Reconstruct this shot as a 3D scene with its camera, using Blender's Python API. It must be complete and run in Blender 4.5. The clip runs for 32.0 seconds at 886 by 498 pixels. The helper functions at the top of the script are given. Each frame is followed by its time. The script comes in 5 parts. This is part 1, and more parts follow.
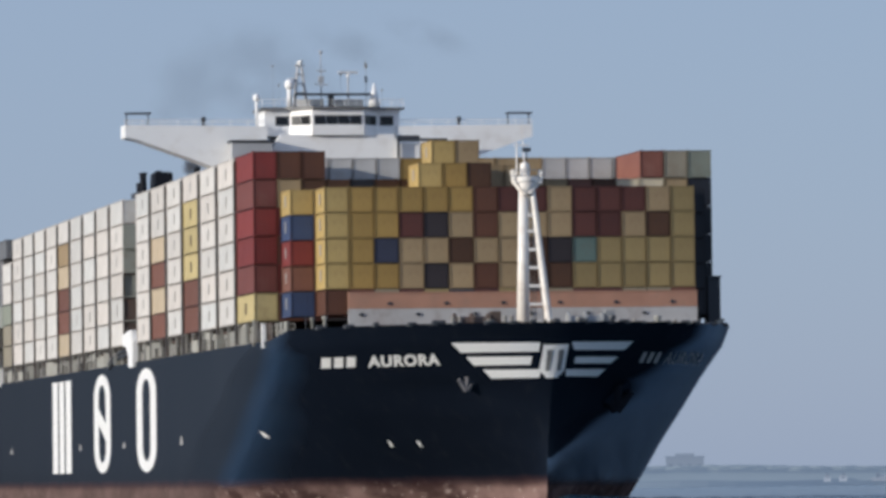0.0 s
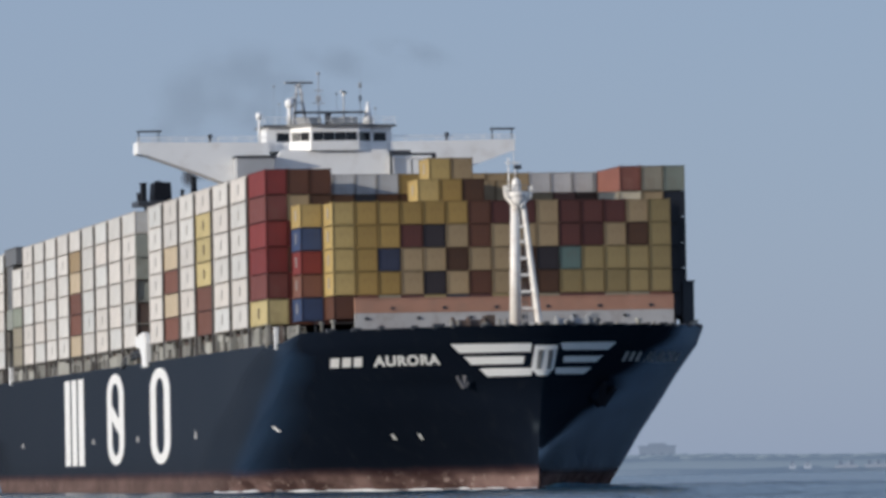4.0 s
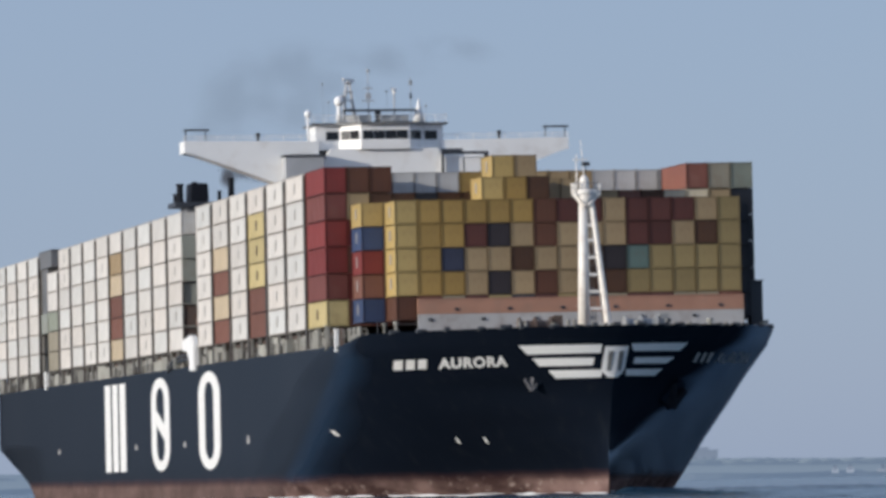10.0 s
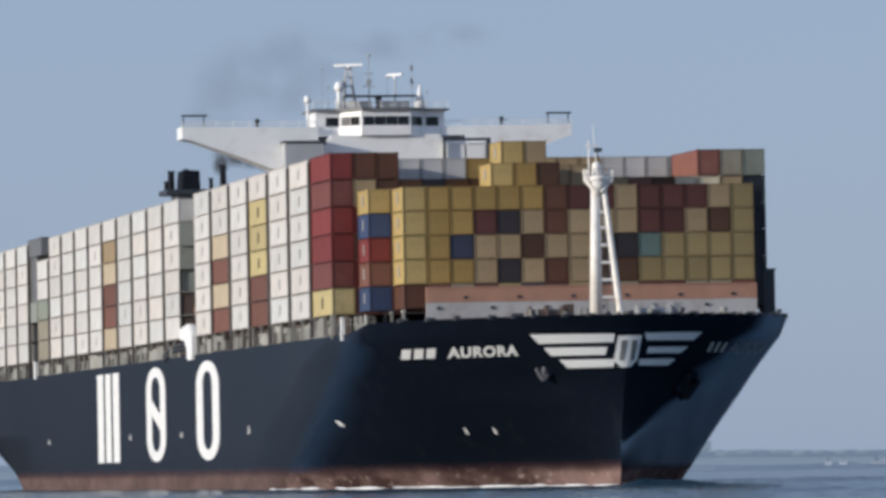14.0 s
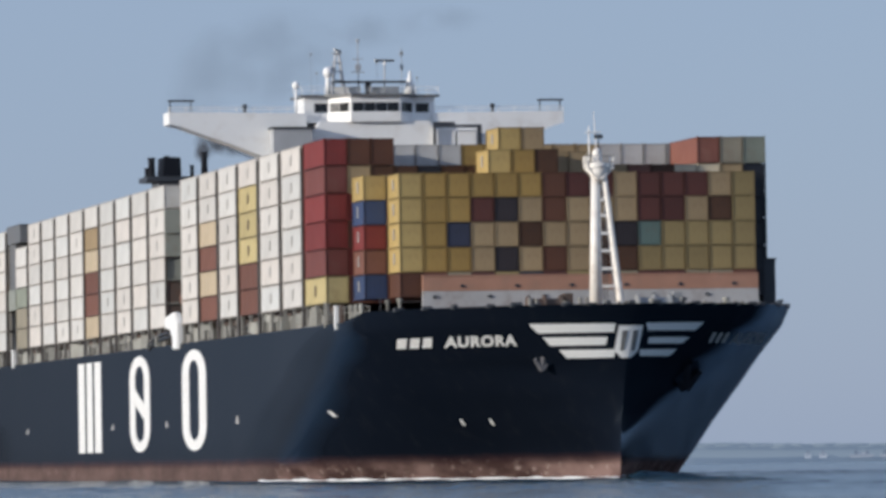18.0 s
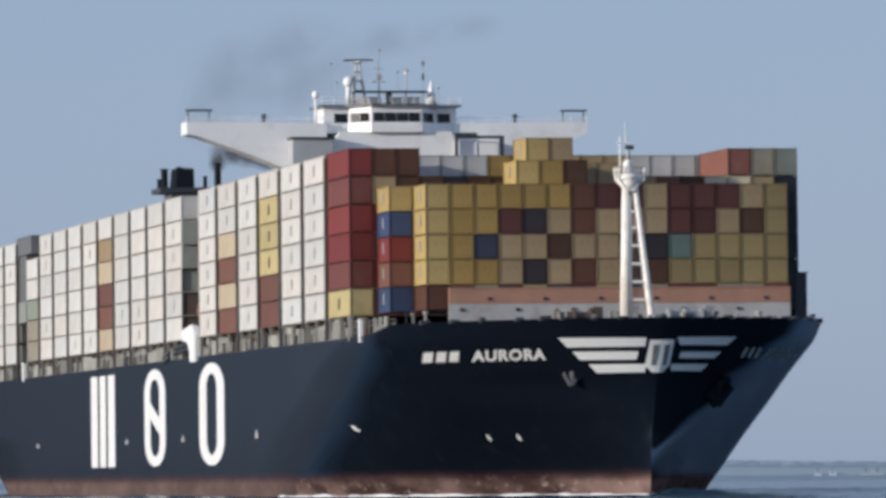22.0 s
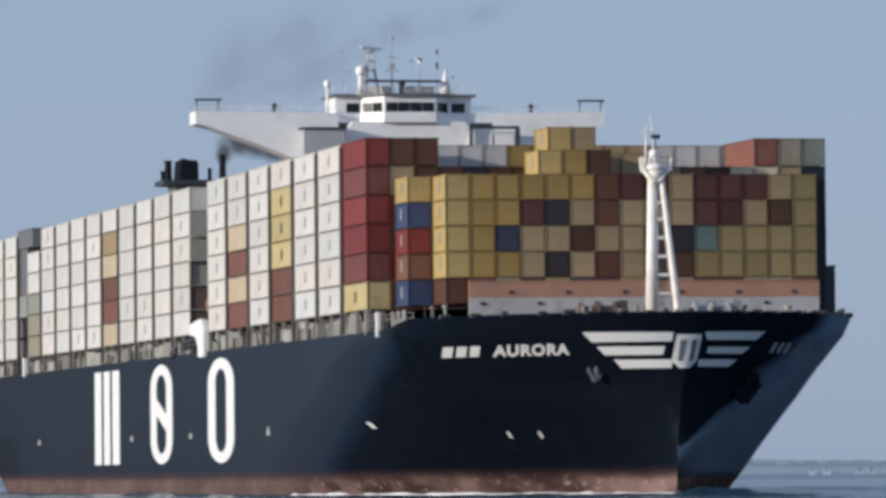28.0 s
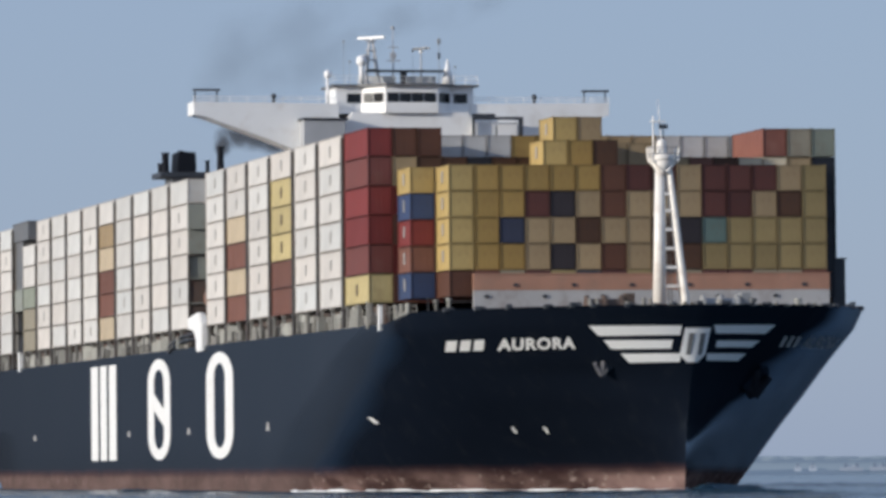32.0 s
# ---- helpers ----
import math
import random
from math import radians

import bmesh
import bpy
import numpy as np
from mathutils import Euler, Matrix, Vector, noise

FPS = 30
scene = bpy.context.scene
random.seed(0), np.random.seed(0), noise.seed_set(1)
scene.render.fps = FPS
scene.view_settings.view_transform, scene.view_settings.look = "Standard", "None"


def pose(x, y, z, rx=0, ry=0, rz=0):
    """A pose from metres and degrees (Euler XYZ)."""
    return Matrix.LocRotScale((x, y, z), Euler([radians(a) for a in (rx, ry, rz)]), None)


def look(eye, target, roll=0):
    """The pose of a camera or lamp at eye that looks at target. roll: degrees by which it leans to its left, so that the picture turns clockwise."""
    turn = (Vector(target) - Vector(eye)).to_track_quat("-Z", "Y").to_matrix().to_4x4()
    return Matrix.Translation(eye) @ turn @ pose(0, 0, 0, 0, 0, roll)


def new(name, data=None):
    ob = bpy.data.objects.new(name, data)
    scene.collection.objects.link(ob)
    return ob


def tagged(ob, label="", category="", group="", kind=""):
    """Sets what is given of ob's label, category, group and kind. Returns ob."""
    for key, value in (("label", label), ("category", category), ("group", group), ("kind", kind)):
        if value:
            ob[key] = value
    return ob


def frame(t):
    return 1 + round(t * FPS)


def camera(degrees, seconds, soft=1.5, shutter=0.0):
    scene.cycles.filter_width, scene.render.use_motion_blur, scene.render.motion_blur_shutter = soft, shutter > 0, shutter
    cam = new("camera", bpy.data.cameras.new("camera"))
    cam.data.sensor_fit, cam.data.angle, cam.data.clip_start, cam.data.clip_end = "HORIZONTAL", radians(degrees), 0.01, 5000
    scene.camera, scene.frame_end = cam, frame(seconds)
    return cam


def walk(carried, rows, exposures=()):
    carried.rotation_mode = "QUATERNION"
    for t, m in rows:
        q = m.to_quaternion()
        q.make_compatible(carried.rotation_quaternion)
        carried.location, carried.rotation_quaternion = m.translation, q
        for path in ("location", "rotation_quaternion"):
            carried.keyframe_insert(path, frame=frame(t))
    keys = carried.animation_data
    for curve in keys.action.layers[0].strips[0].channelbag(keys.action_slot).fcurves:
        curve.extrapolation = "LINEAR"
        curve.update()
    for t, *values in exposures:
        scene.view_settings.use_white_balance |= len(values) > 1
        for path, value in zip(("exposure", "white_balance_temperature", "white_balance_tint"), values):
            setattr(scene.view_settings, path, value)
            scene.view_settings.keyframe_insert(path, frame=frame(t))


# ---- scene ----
EYE = Vector((670.4, -142.9, 2.52))


def aim(az, el, roll, ahead):
    """Camera pose: azimuth from -x towards +y and elevation in degrees, metres gone forward from the stand."""
    a, e = radians(az), radians(el)
    d = Vector((-math.cos(a) * math.cos(e), math.sin(a) * math.cos(e), math.sin(e)))
    eye = EYE + Vector((d.x, d.y, 0)) * ahead
    return look(eye, eye + d, roll)


cam = camera(8.284, 32.0, soft=3.5)
walk(cam, [
    (0, aim(11.6738, 2.1456, -0.706, 69)),
    (0.5, aim(11.6603, 2.1269, -0.691, 69)),
    (1, aim(11.6708, 2.0986, -0.785, 68.5)),
    (1.5, aim(11.5862, 2.0473, -0.848, 64)),
    (2, aim(11.5460, 2.1091, -0.814, 52)),
    (2.5, aim(11.6049, 2.1496, -0.753, 33.5)),
    (3, aim(11.6898, 2.1590, -0.815, 15)),
    (3.5, aim(11.7892, 2.0858, -0.966, 2.5)),
    (5.5, aim(11.7929, 2.0916, -1.259, 0)),
    (6, aim(11.6923, 2.1395, -1.314, 0)),
    (6.5, aim(11.4912, 2.0442, -1.398, 0)),
    (7, aim(11.3267, 1.9789, -1.372, 0)),
    (7.5, aim(11.3132, 1.9794, -1.424, 0)),
    (8, aim(11.3418, 2.0231, -1.438, 0)),
    (8.5, aim(11.3836, 2.0881, -1.436, 0)),
    (9, aim(11.4108, 2.1361, -1.398, 0)),
    (9.5, aim(11.4100, 2.1245, -1.318, 0)),
    (10, aim(11.4407, 2.1034, -1.258, 0)),
    (10.5, aim(11.5026, 2.1219, -1.213, 0)),
    (11, aim(11.5062, 2.0905, -1.232, 0)),
    (11.5, aim(11.4913, 2.1130, -1.190, 0)),
    (12, aim(11.5042, 2.0835, -1.139, 0)),
    (12.5, aim(11.5311, 2.1072, -1.170, 0)),
    (13, aim(11.5490, 2.0688, -1.180, 0)),
    (13.5, aim(11.5538, 2.0729, -1.162, 0)),
    (14, aim(11.4990, 2.0221, -1.140, 0)),
    (14.5, aim(11.4942, 1.9526, -1.117, 0)),
    (15, aim(11.5655, 1.8550, -1.095, 0)),
    (15.5, aim(11.6466, 1.8462, -1.066, 0)),
    (17.5, aim(11.7442, 1.9058, -0.938, 0)),
    (18, aim(11.6783, 1.9418, -0.905, 0)),
    (18.5, aim(11.5985, 1.9574, -0.851, 0)),
    (19, aim(11.5291, 1.9784, -0.826, 0)),
    (19.5, aim(11.4705, 1.9972, -0.779, 0)),
    (20, aim(11.4304, 2.0316, -0.693, 0)),
    (20.5, aim(11.4213, 2.0083, -0.678, 0)),
    (21, aim(11.4948, 1.9836, -0.645, 0)),
    (21.5, aim(11.5499, 2.0427, -0.689, 0)),
    (22, aim(11.5814, 2.0931, -0.655, 0)),
    (22.5, aim(11.5612, 2.1279, -0.623, 0)),
    (23, aim(11.5130, 2.0661, -0.573, 0)),
    (23.5, aim(11.4737, 2.0525, -0.593, 0)),
    (24, aim(11.4461, 2.0580, -0.584, 0)),
    (24.5, aim(11.4476, 2.0766, -0.613, 0)),
    (25, aim(11.4598, 2.1021, -0.574, 0)),
    (25.5, aim(11.4795, 2.0664, -0.608, 0)),
    (27.5, aim(11.5868, 2.1392, -0.577, 0)),
    (28, aim(11.6324, 2.0766, -0.557, 0)),
    (28.5, aim(11.6771, 2.0293, -0.591, 0)),
    (29, aim(11.7518, 2.0315, -0.538, 0)),
    (29.5, aim(11.8016, 2.0199, -0.543, 0)),
    (30, aim(11.8465, 2.0510, -0.572, 0)),
    (30.5, aim(11.8466, 2.0506, -0.600, 0)),
    (31, aim(11.8380, 2.0442, -0.554, 0)),
    (31.5, aim(11.7938, 2.0613, -0.531, 0)),
    (32, aim(11.7623, 2.0396, -0.543, 0)),
], exposures=[(0.0, 0.0), (2.0, 0.0), (3.0, -0.13), (3.5, -0.12), (6.0, -0.03), (7.0, 0.0), (32.0, 0.0)])

# the ship's course: slow ahead with a slight turn
COURSE = [
    (0, pose(0.46, 2.60, 0, 0, 0, -1.405)),
    (4, pose(11.67, 1.91, 0, 0, 0, -1.023)),
    (8, pose(22.86, 1.25, 0, 0, 0, -0.649)),
    (12, pose(34.04, 0.60, 0, 0, 0, -0.301)),
    (16, pose(45.19, -0.02, 0, 0, 0, 0.000)),
    (20, pose(56.33, -0.62, 0, 0, 0, 0.236)),
    (24, pose(67.45, -1.20, 0, 0, 0, 0.387)),
    (28, pose(78.56, -1.75, 0, 0, 0, 0.433)),
    (32, pose(89.64, -2.29, 0, 0, 0, 0.356)),
]

# ---- light ----
SUN = Vector((0.25, -0.87, 0.19)).normalized()
world = bpy.data.worlds.new("world")
scene.world = world
world.use_nodes = True
wn = world.node_tree.nodes
sky = wn.new("ShaderNodeTexSky")
sky.sky_type = "NISHITA"
sky.sun_disc = False
sky.sun_elevation = math.asin(SUN.z)
sky.sun_rotation = math.atan2(SUN.x, SUN.y)
sky.air_density, sky.dust_density, sky.ozone_density = 1.0, 0.6, 3.0
haze = wn.new("ShaderNodeMix")
haze.data_type = "RGBA"
haze.inputs[0].default_value = 0.72
haze.inputs[7].default_value = (3.42, 4.38, 6.45, 1)
world.node_tree.links.new(sky.outputs[0], haze.inputs[6])
wn["Background"].inputs["Strength"].default_value = 0.1
world.node_tree.links.new(haze.outputs[2], wn["Background"].inputs["Color"])
sun = new("sun", bpy.data.lights.new("sun", "SUN"))
sun.data.energy, sun.data.angle, sun.data.color = 3.75, radians(0.6), (1.0, 0.94, 0.85)
sun.matrix_world = look(SUN * 900, (0, 0, 0))

# ---- materials ----


def mat(name, rgb, rough=0.5, metal=0.0, var=0.25, scale=0.4, grain=6.0, bump=0.0, stain=None, stain_amt=0.0, obj_var=0.0, spec=0.4, tint=None):
    """Paint with large stains and fine grain; obj_var shifts the tone from object to object."""
    m = bpy.data.materials.new(name)
    m.use_nodes = True
    nt = m.node_tree
    n, l = nt.nodes, nt.links
    b = n["Principled BSDF"]
    b.inputs["Roughness"].default_value, b.inputs["Metallic"].default_value = rough, metal
    b.inputs["Specular IOR Level"].default_value = spec
    tc = n.new("ShaderNodeTexCoord")
    big, fine = n.new("ShaderNodeTexNoise"), n.new("ShaderNodeTexNoise")
    big.inputs["Scale"].default_value, fine.inputs["Scale"].default_value = scale, grain
    big.inputs["Detail"].default_value = 6
    fine.inputs["Detail"].default_value = 3
    for q in (big, fine):
        l.new(tc.outputs["Object"], q.inputs["Vector"])
    mix = n.new("ShaderNodeMix")
    mix.data_type = "RGBA"
    mix.inputs[6].default_value = (*[c * (1 - var) for c in rgb], 1)
    mix.inputs[7].default_value = (*[min(1, c * (1 + var * 0.6)) for c in rgb], 1)
    l.new(big.outputs["Fac"], mix.inputs[0])
    out = mix.outputs[2]
    if stain:
        ramp = n.new("ShaderNodeMapRange")
        ramp.inputs[1].default_value, ramp.inputs[2].default_value = 0.52, 0.75
        ramp.inputs[4].default_value = stain_amt
        l.new(fine.outputs["Fac"], ramp.inputs[0])
        s = n.new("ShaderNodeMix")
        s.data_type = "RGBA"
        s.inputs[7].default_value = (*stain, 1)
        l.new(out, s.inputs[6])
        l.new(ramp.outputs[0], s.inputs[0])
        out = s.outputs[2]
    if tint:
        oj, fr7, tm = n.new("ShaderNodeObjectInfo"), n.new("ShaderNodeMath"), n.new("ShaderNodeMix")
        fr7.operation = "PINGPONG"
        fr7.inputs[1].default_value = 0.13
        tm.data_type, tm.blend_type = "RGBA", "MULTIPLY"
        tm.inputs[7].default_value = (*tint, 1)
        sc = n.new("ShaderNodeMath")
        sc.operation = "MULTIPLY"
        sc.inputs[1].default_value = 7.5
        l.new(oj.outputs["Random"], fr7.inputs[0])
        l.new(fr7.outputs[0], sc.inputs[0])
        l.new(sc.outputs[0], tm.inputs[0])
        l.new(out, tm.inputs[6])
        out = tm.outputs[2]
    if obj_var:
        oi = n.new("ShaderNodeObjectInfo")
        mr = n.new("ShaderNodeMapRange")
        mr.inputs[3].default_value, mr.inputs[4].default_value = 1 - obj_var, 1 + obj_var * 0.5
        l.new(oi.outputs["Random"], mr.inputs[0])
        v = n.new("ShaderNodeVectorMath")
        v.operation = "SCALE"
        l.new(out, v.inputs[0])
        l.new(mr.outputs[0], v.inputs["Scale"])
        out = v.outputs[0]
    l.new(out, b.inputs["Base Color"])
    if bump:
        bp = n.new("ShaderNodeBump")
        bp.inputs["Strength"].default_value = bump
        bp.inputs["Distance"].default_value = 0.05
        l.new(fine.outputs["Fac"], bp.inputs["Height"])
        l.new(bp.outputs[0], b.inputs["Normal"])
    return m


RUST = (0.16, 0.07, 0.04)
CARGO = {
    "W": ("white", mat("paint_white", (0.66, 0.612, 0.565), 0.45, tint=(0.88, 0.95, 1.0), stain=(0.45, 0.36, 0.28), stain_amt=0.25, obj_var=0.12, grain=1.4)),
    "C": ("cream", mat("paint_cream", (0.72, 0.62, 0.45), 0.45, stain=RUST, stain_amt=0.2, obj_var=0.12, grain=1.4)),
    "Y": ("yellow", mat("paint_yellow", (0.52, 0.425, 0.21), 0.5, stain=RUST, stain_amt=0.3, obj_var=0.15, grain=1.4)),
    "O": ("ochre", mat("paint_ochre", (0.36, 0.232, 0.072), 0.5, stain=RUST, stain_amt=0.3, obj_var=0.12, grain=1.4)),
    "T": ("tan", mat("paint_tan", (0.358, 0.26, 0.146), 0.5, stain=RUST, stain_amt=0.3, obj_var=0.15, grain=1.4)),
    "R": ("red", mat("paint_red", (0.195, 0.034, 0.030), 0.5, stain=(0.14, 0.04, 0.035), stain_amt=0.4, obj_var=0.2, grain=1.4)),
    "F": ("orange-red", mat("paint_orange_red", (0.23, 0.088, 0.064), 0.5, stain=(0.3, 0.16, 0.12), stain_amt=0.4, obj_var=0.1, grain=1.4)),
    "B": ("brown", mat("paint_brown", (0.18, 0.078, 0.055), 0.55, stain=(0.12, 0.05, 0.03), stain_amt=0.4, obj_var=0.2, grain=1.4)),
    "M": ("maroon", mat("paint_maroon", (0.095, 0.032, 0.025), 0.55, stain=(0.06, 0.03, 0.03), stain_amt=0.4, obj_var=0.2, grain=1.4)),
    "D": ("dark brown", mat("paint_dark_brown", (0.075, 0.035, 0.018), 0.55, stain=(0.03, 0.02, 0.02), stain_amt=0.4, obj_var=0.2, grain=1.4)),
    "N": ("navy", mat("paint_navy", (0.04, 0.045, 0.075), 0.5, stain=(0.03, 0.03, 0.03), stain_amt=0.4, obj_var=0.2, grain=1.4)),
    "U": ("blue", mat("paint_blue", (0.045, 0.07, 0.15), 0.5, stain=(0.05, 0.06, 0.1), stain_amt=0.4, obj_var=0.2, grain=1.4)),
    "A": ("pale tan", mat("paint_pale_tan", (0.53, 0.43, 0.30), 0.5, stain=RUST, stain_amt=0.3, obj_var=0.12, grain=1.4)),
    "J": ("grey-tan", mat("paint_grey_tan", (0.32, 0.285, 0.215), 0.5, stain=RUST, stain_amt=0.25, obj_var=0.12, grain=1.4)),
    "S": ("dull red", mat("paint_dull_red", (0.17, 0.052, 0.043), 0.5, stain=(0.18, 0.09, 0.07), stain_amt=0.4, obj_var=0.15, grain=1.4)),
    # ochre lightened to put sunlight into boxes whose starboard side shows
    "Q": ("light ochre", mat("paint_light_ochre", (0.48, 0.345, 0.135), 0.5, stain=RUST, stain_amt=0.25, obj_var=0.08, grain=1.4)),
    "X": ("red-brown", mat("paint_red_brown", (0.115, 0.047, 0.027), 0.55, stain=(0.08, 0.04, 0.03), stain_amt=0.4, obj_var=0.15, grain=1.4)),
    "V": ("blackish", mat("paint_blackish", (0.034, 0.027, 0.03), 0.55, stain=(0.03, 0.02, 0.02), stain_amt=0.4, obj_var=0.15, grain=1.4)),
    "K": ("black", mat("paint_black", (0.018, 0.02, 0.028), 0.5, obj_var=0.2)),
    "E": ("teal", mat("paint_teal", (0.115, 0.17, 0.152), 0.5, stain=RUST, stain_amt=0.3, grain=1.4)),
    "G": ("grey", mat("paint_grey", (0.55, 0.54, 0.53), 0.5, stain=RUST, stain_amt=0.15, obj_var=0.15, grain=1.4)),
    "H": ("grey-green", mat("paint_grey_green", (0.24, 0.26, 0.21), 0.5, stain=RUST, stain_amt=0.2, obj_var=0.15, grain=1.4)),
    "L": ("olive", mat("paint_olive", (0.295, 0.222, 0.10), 0.5, stain=RUST, stain_amt=0.2, obj_var=0.15, grain=1.4)),
}
MARK = mat("marking_grey", (0.47, 0.45, 0.43), 0.6)
MARKD = mat("marking_dark", (0.16, 0.12, 0.08), 0.6)
SHIP_WHITE = mat("ship_white", (0.90, 0.89, 0.87), 0.4, var=0.06, stain=(0.5, 0.42, 0.35), stain_amt=0.25, grain=0.5)
MAST_CREAM = mat("mast_cream", (0.90, 0.85, 0.78), 0.4, var=0.08, stain=(0.45, 0.32, 0.24), stain_amt=0.35, grain=0.9)
SHIP_GREY = mat("ship_grey", (0.30, 0.31, 0.32), 0.5)
DECK_RED = mat("deck_paint", (0.10, 0.045, 0.035), 0.7)
STEEL_DARK = mat("steel_dark", (0.045, 0.05, 0.06), 0.5)
STEEL_GREY = mat("steel_grey", (0.26, 0.25, 0.23), 0.6, stain=RUST, stain_amt=0.4, grain=1.0)
FUNNEL_BLACK = mat("funnel_black", (0.010, 0.012, 0.018), 0.7, spec=0.15)
LETTER = mat("letter_white", (0.84, 0.83, 0.81), 0.5, var=0.04, stain=(0.5, 0.42, 0.36), stain_amt=0.2, grain=0.8)
SHIELD_GREY = mat("shield_grey", (0.2, 0.2, 0.2), 0.6)
EMBLEM = mat("emblem_white", (0.94, 0.93, 0.91), 0.5, var=0.03)
BREAK_GREY = mat('breakwater_grey', (0.50, 0.49, 0.48), 0.6, stain=RUST, stain_amt=0.35, grain=0.6)
COAMING = mat('coaming', (0.10, 0.075, 0.065), 0.7, stain=RUST, stain_amt=0.5, grain=0.5)
GAP_GREY = mat('gap_grey_green', (0.27, 0.285, 0.255), 0.7, stain=RUST, stain_amt=0.4, grain=0.5)
ANCHOR_GREY = mat('anchor_grey', (0.16, 0.155, 0.165), 0.6)
BOAT_ORANGE = mat('boat_paint', (0.22, 0.11, 0.07), 0.5)
CASING = mat('casing_paint', (0.15, 0.152, 0.155), 0.5, stain=RUST, stain_amt=0.2, grain=0.4)
SALMON = mat("breakwater_salmon", (0.45, 0.24, 0.165), 0.6, stain=(0.3, 0.2, 0.15), stain_amt=0.4, grain=0.7)
LASHING = mat("lashing_steel", (0.06, 0.052, 0.046), 0.6, stain=RUST, stain_amt=0.3, grain=0.6)
RIG = mat("rig_grey", (0.42, 0.43, 0.45), 0.5)
GLARE_GLASS = mat("window_blind", (0.13, 0.13, 0.13), 0.15, spec=0.5)
GLASS_DARK = mat("window_glass", (0.01, 0.012, 0.016), 0.08, spec=0.35)


def hull_mat():
    """Navy topsides with streaks, worn pink-red boot-topping near the water."""
    m = bpy.data.materials.new("hull_paint")
    m.use_nodes = True
    nt = m.node_tree
    n, l = nt.nodes, nt.links
    b = n["Principled BSDF"]
    tc = n.new("ShaderNodeTexCoord")
    sep = n.new("ShaderNodeSeparateXYZ")
    l.new(tc.outputs["Object"], sep.inputs[0])

    def noise_of(scale, stretch, detail=5):
        mp = n.new("ShaderNodeMapping")
        mp.inputs["Scale"].default_value = stretch
        t = n.new("ShaderNodeTexNoise")
        t.inputs["Scale"].default_value, t.inputs["Detail"].default_value = scale, detail
        l.new(tc.outputs["Object"], mp.inputs[0])
        l.new(mp.outputs[0], t.inputs["Vector"])
        return t.outputs["Fac"]

    def blend(fac, a, c):
        x = n.new("ShaderNodeMix")
        x.data_type = "RGBA"
        l.new(fac, x.inputs[0])
        for s, v in ((6, a), (7, c)):
            if isinstance(v, tuple):
                x.inputs[s].default_value = (*v, 1)
            else:
                l.new(v, x.inputs[s])
        return x.outputs[2]

    def span(v, lo, hi, top=1.0):
        r = n.new("ShaderNodeMapRange")
        r.inputs[1].default_value, r.inputs[2].default_value, r.inputs[4].default_value = lo, hi, top
        l.new(v, r.inputs[0])
        return r.outputs[0]

    navy = blend(noise_of(0.08, (1, 1, 0.35)), (0.004, 0.006, 0.011), (0.008, 0.011, 0.018))
    navy = blend(span(noise_of(0.7, (1, 1, 0.12)), 0.55, 0.75, 0.3), navy, (0.022, 0.024, 0.028))
    # raked line, following the flare, that parts the flank's painted sheen from the bow
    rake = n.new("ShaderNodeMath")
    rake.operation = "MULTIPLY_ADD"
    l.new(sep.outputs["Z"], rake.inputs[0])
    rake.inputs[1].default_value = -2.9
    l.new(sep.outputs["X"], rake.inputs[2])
    bow_mask = n.new("ShaderNodeMapRange")
    bow_mask.inputs[1].default_value, bow_mask.inputs[2].default_value = -58.5, -51.5
    l.new(rake.outputs[0], bow_mask.inputs[0])
    bow_sheen = n.new("ShaderNodeMapRange")
    bow_sheen.inputs[3].default_value, bow_sheen.inputs[4].default_value = 0.25, 1.0
    l.new(bow_mask.outputs[0], bow_sheen.inputs[0])
    # flank given a lighter, neutral tone in place of the sky's sheen
    flank_sheen = blend(noise_of(0.12, (0.5, 1, 0.25)), (0.0125, 0.0135, 0.0156), (0.0205, 0.0216, 0.0245))
    navy = blend(bow_mask.outputs[0], flank_sheen, navy)
    red = blend(span(noise_of(0.22, (0.6, 1, 1.6), 8), 0.38, 0.66), (0.06, 0.036, 0.033), (0.225, 0.148, 0.132))
    red = blend(span(noise_of(1.3, (0.5, 1, 1)), 0.6, 0.7, 0.7), red, (0.36, 0.28, 0.25))
    scuffed = blend(noise_of(0.16, (0.5, 1, 1.4), 6), (0.06, 0.045, 0.043), (0.17, 0.115, 0.105))
    red = blend(span(bow_mask.outputs[0], 1.0, 0.0, 0.75), red, scuffed)
    # fresher dark red above, scuffed pale below
    red = blend(span(sep.outputs["Z"], 1.4, 2.4, 0.85), red, (0.05, 0.022, 0.022))
    # wavering edge between the two paints
    add = n.new("ShaderNodeMath")
    add.operation = "MULTIPLY_ADD"
    l.new(noise_of(0.3, (1, 1, 1)), add.inputs[0])
    add.inputs[1].default_value = 0.7
    l.new(sep.outputs["Z"], add.inputs[2])
    col = blend(span(add.outputs[0], 1.95, 3.2), red, navy)
    bp = n.new("ShaderNodeBump")
    bp.inputs["Strength"].default_value, bp.inputs["Distance"].default_value = 0.15, 0.05
    l.new(noise_of(0.25, (1, 1, 0.6), 2), bp.inputs["Height"])
    matt, gloss, lw, mx = n.new("ShaderNodeBsdfDiffuse"), n.new("ShaderNodeBsdfGlossy"), n.new("ShaderNodeLayerWeight"), n.new("ShaderNodeMixShader")
    l.new(col, matt.inputs["Color"])
    # gloss tinted blue to put a bluer sky into the reflections
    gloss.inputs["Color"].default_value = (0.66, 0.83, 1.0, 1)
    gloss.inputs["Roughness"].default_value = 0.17
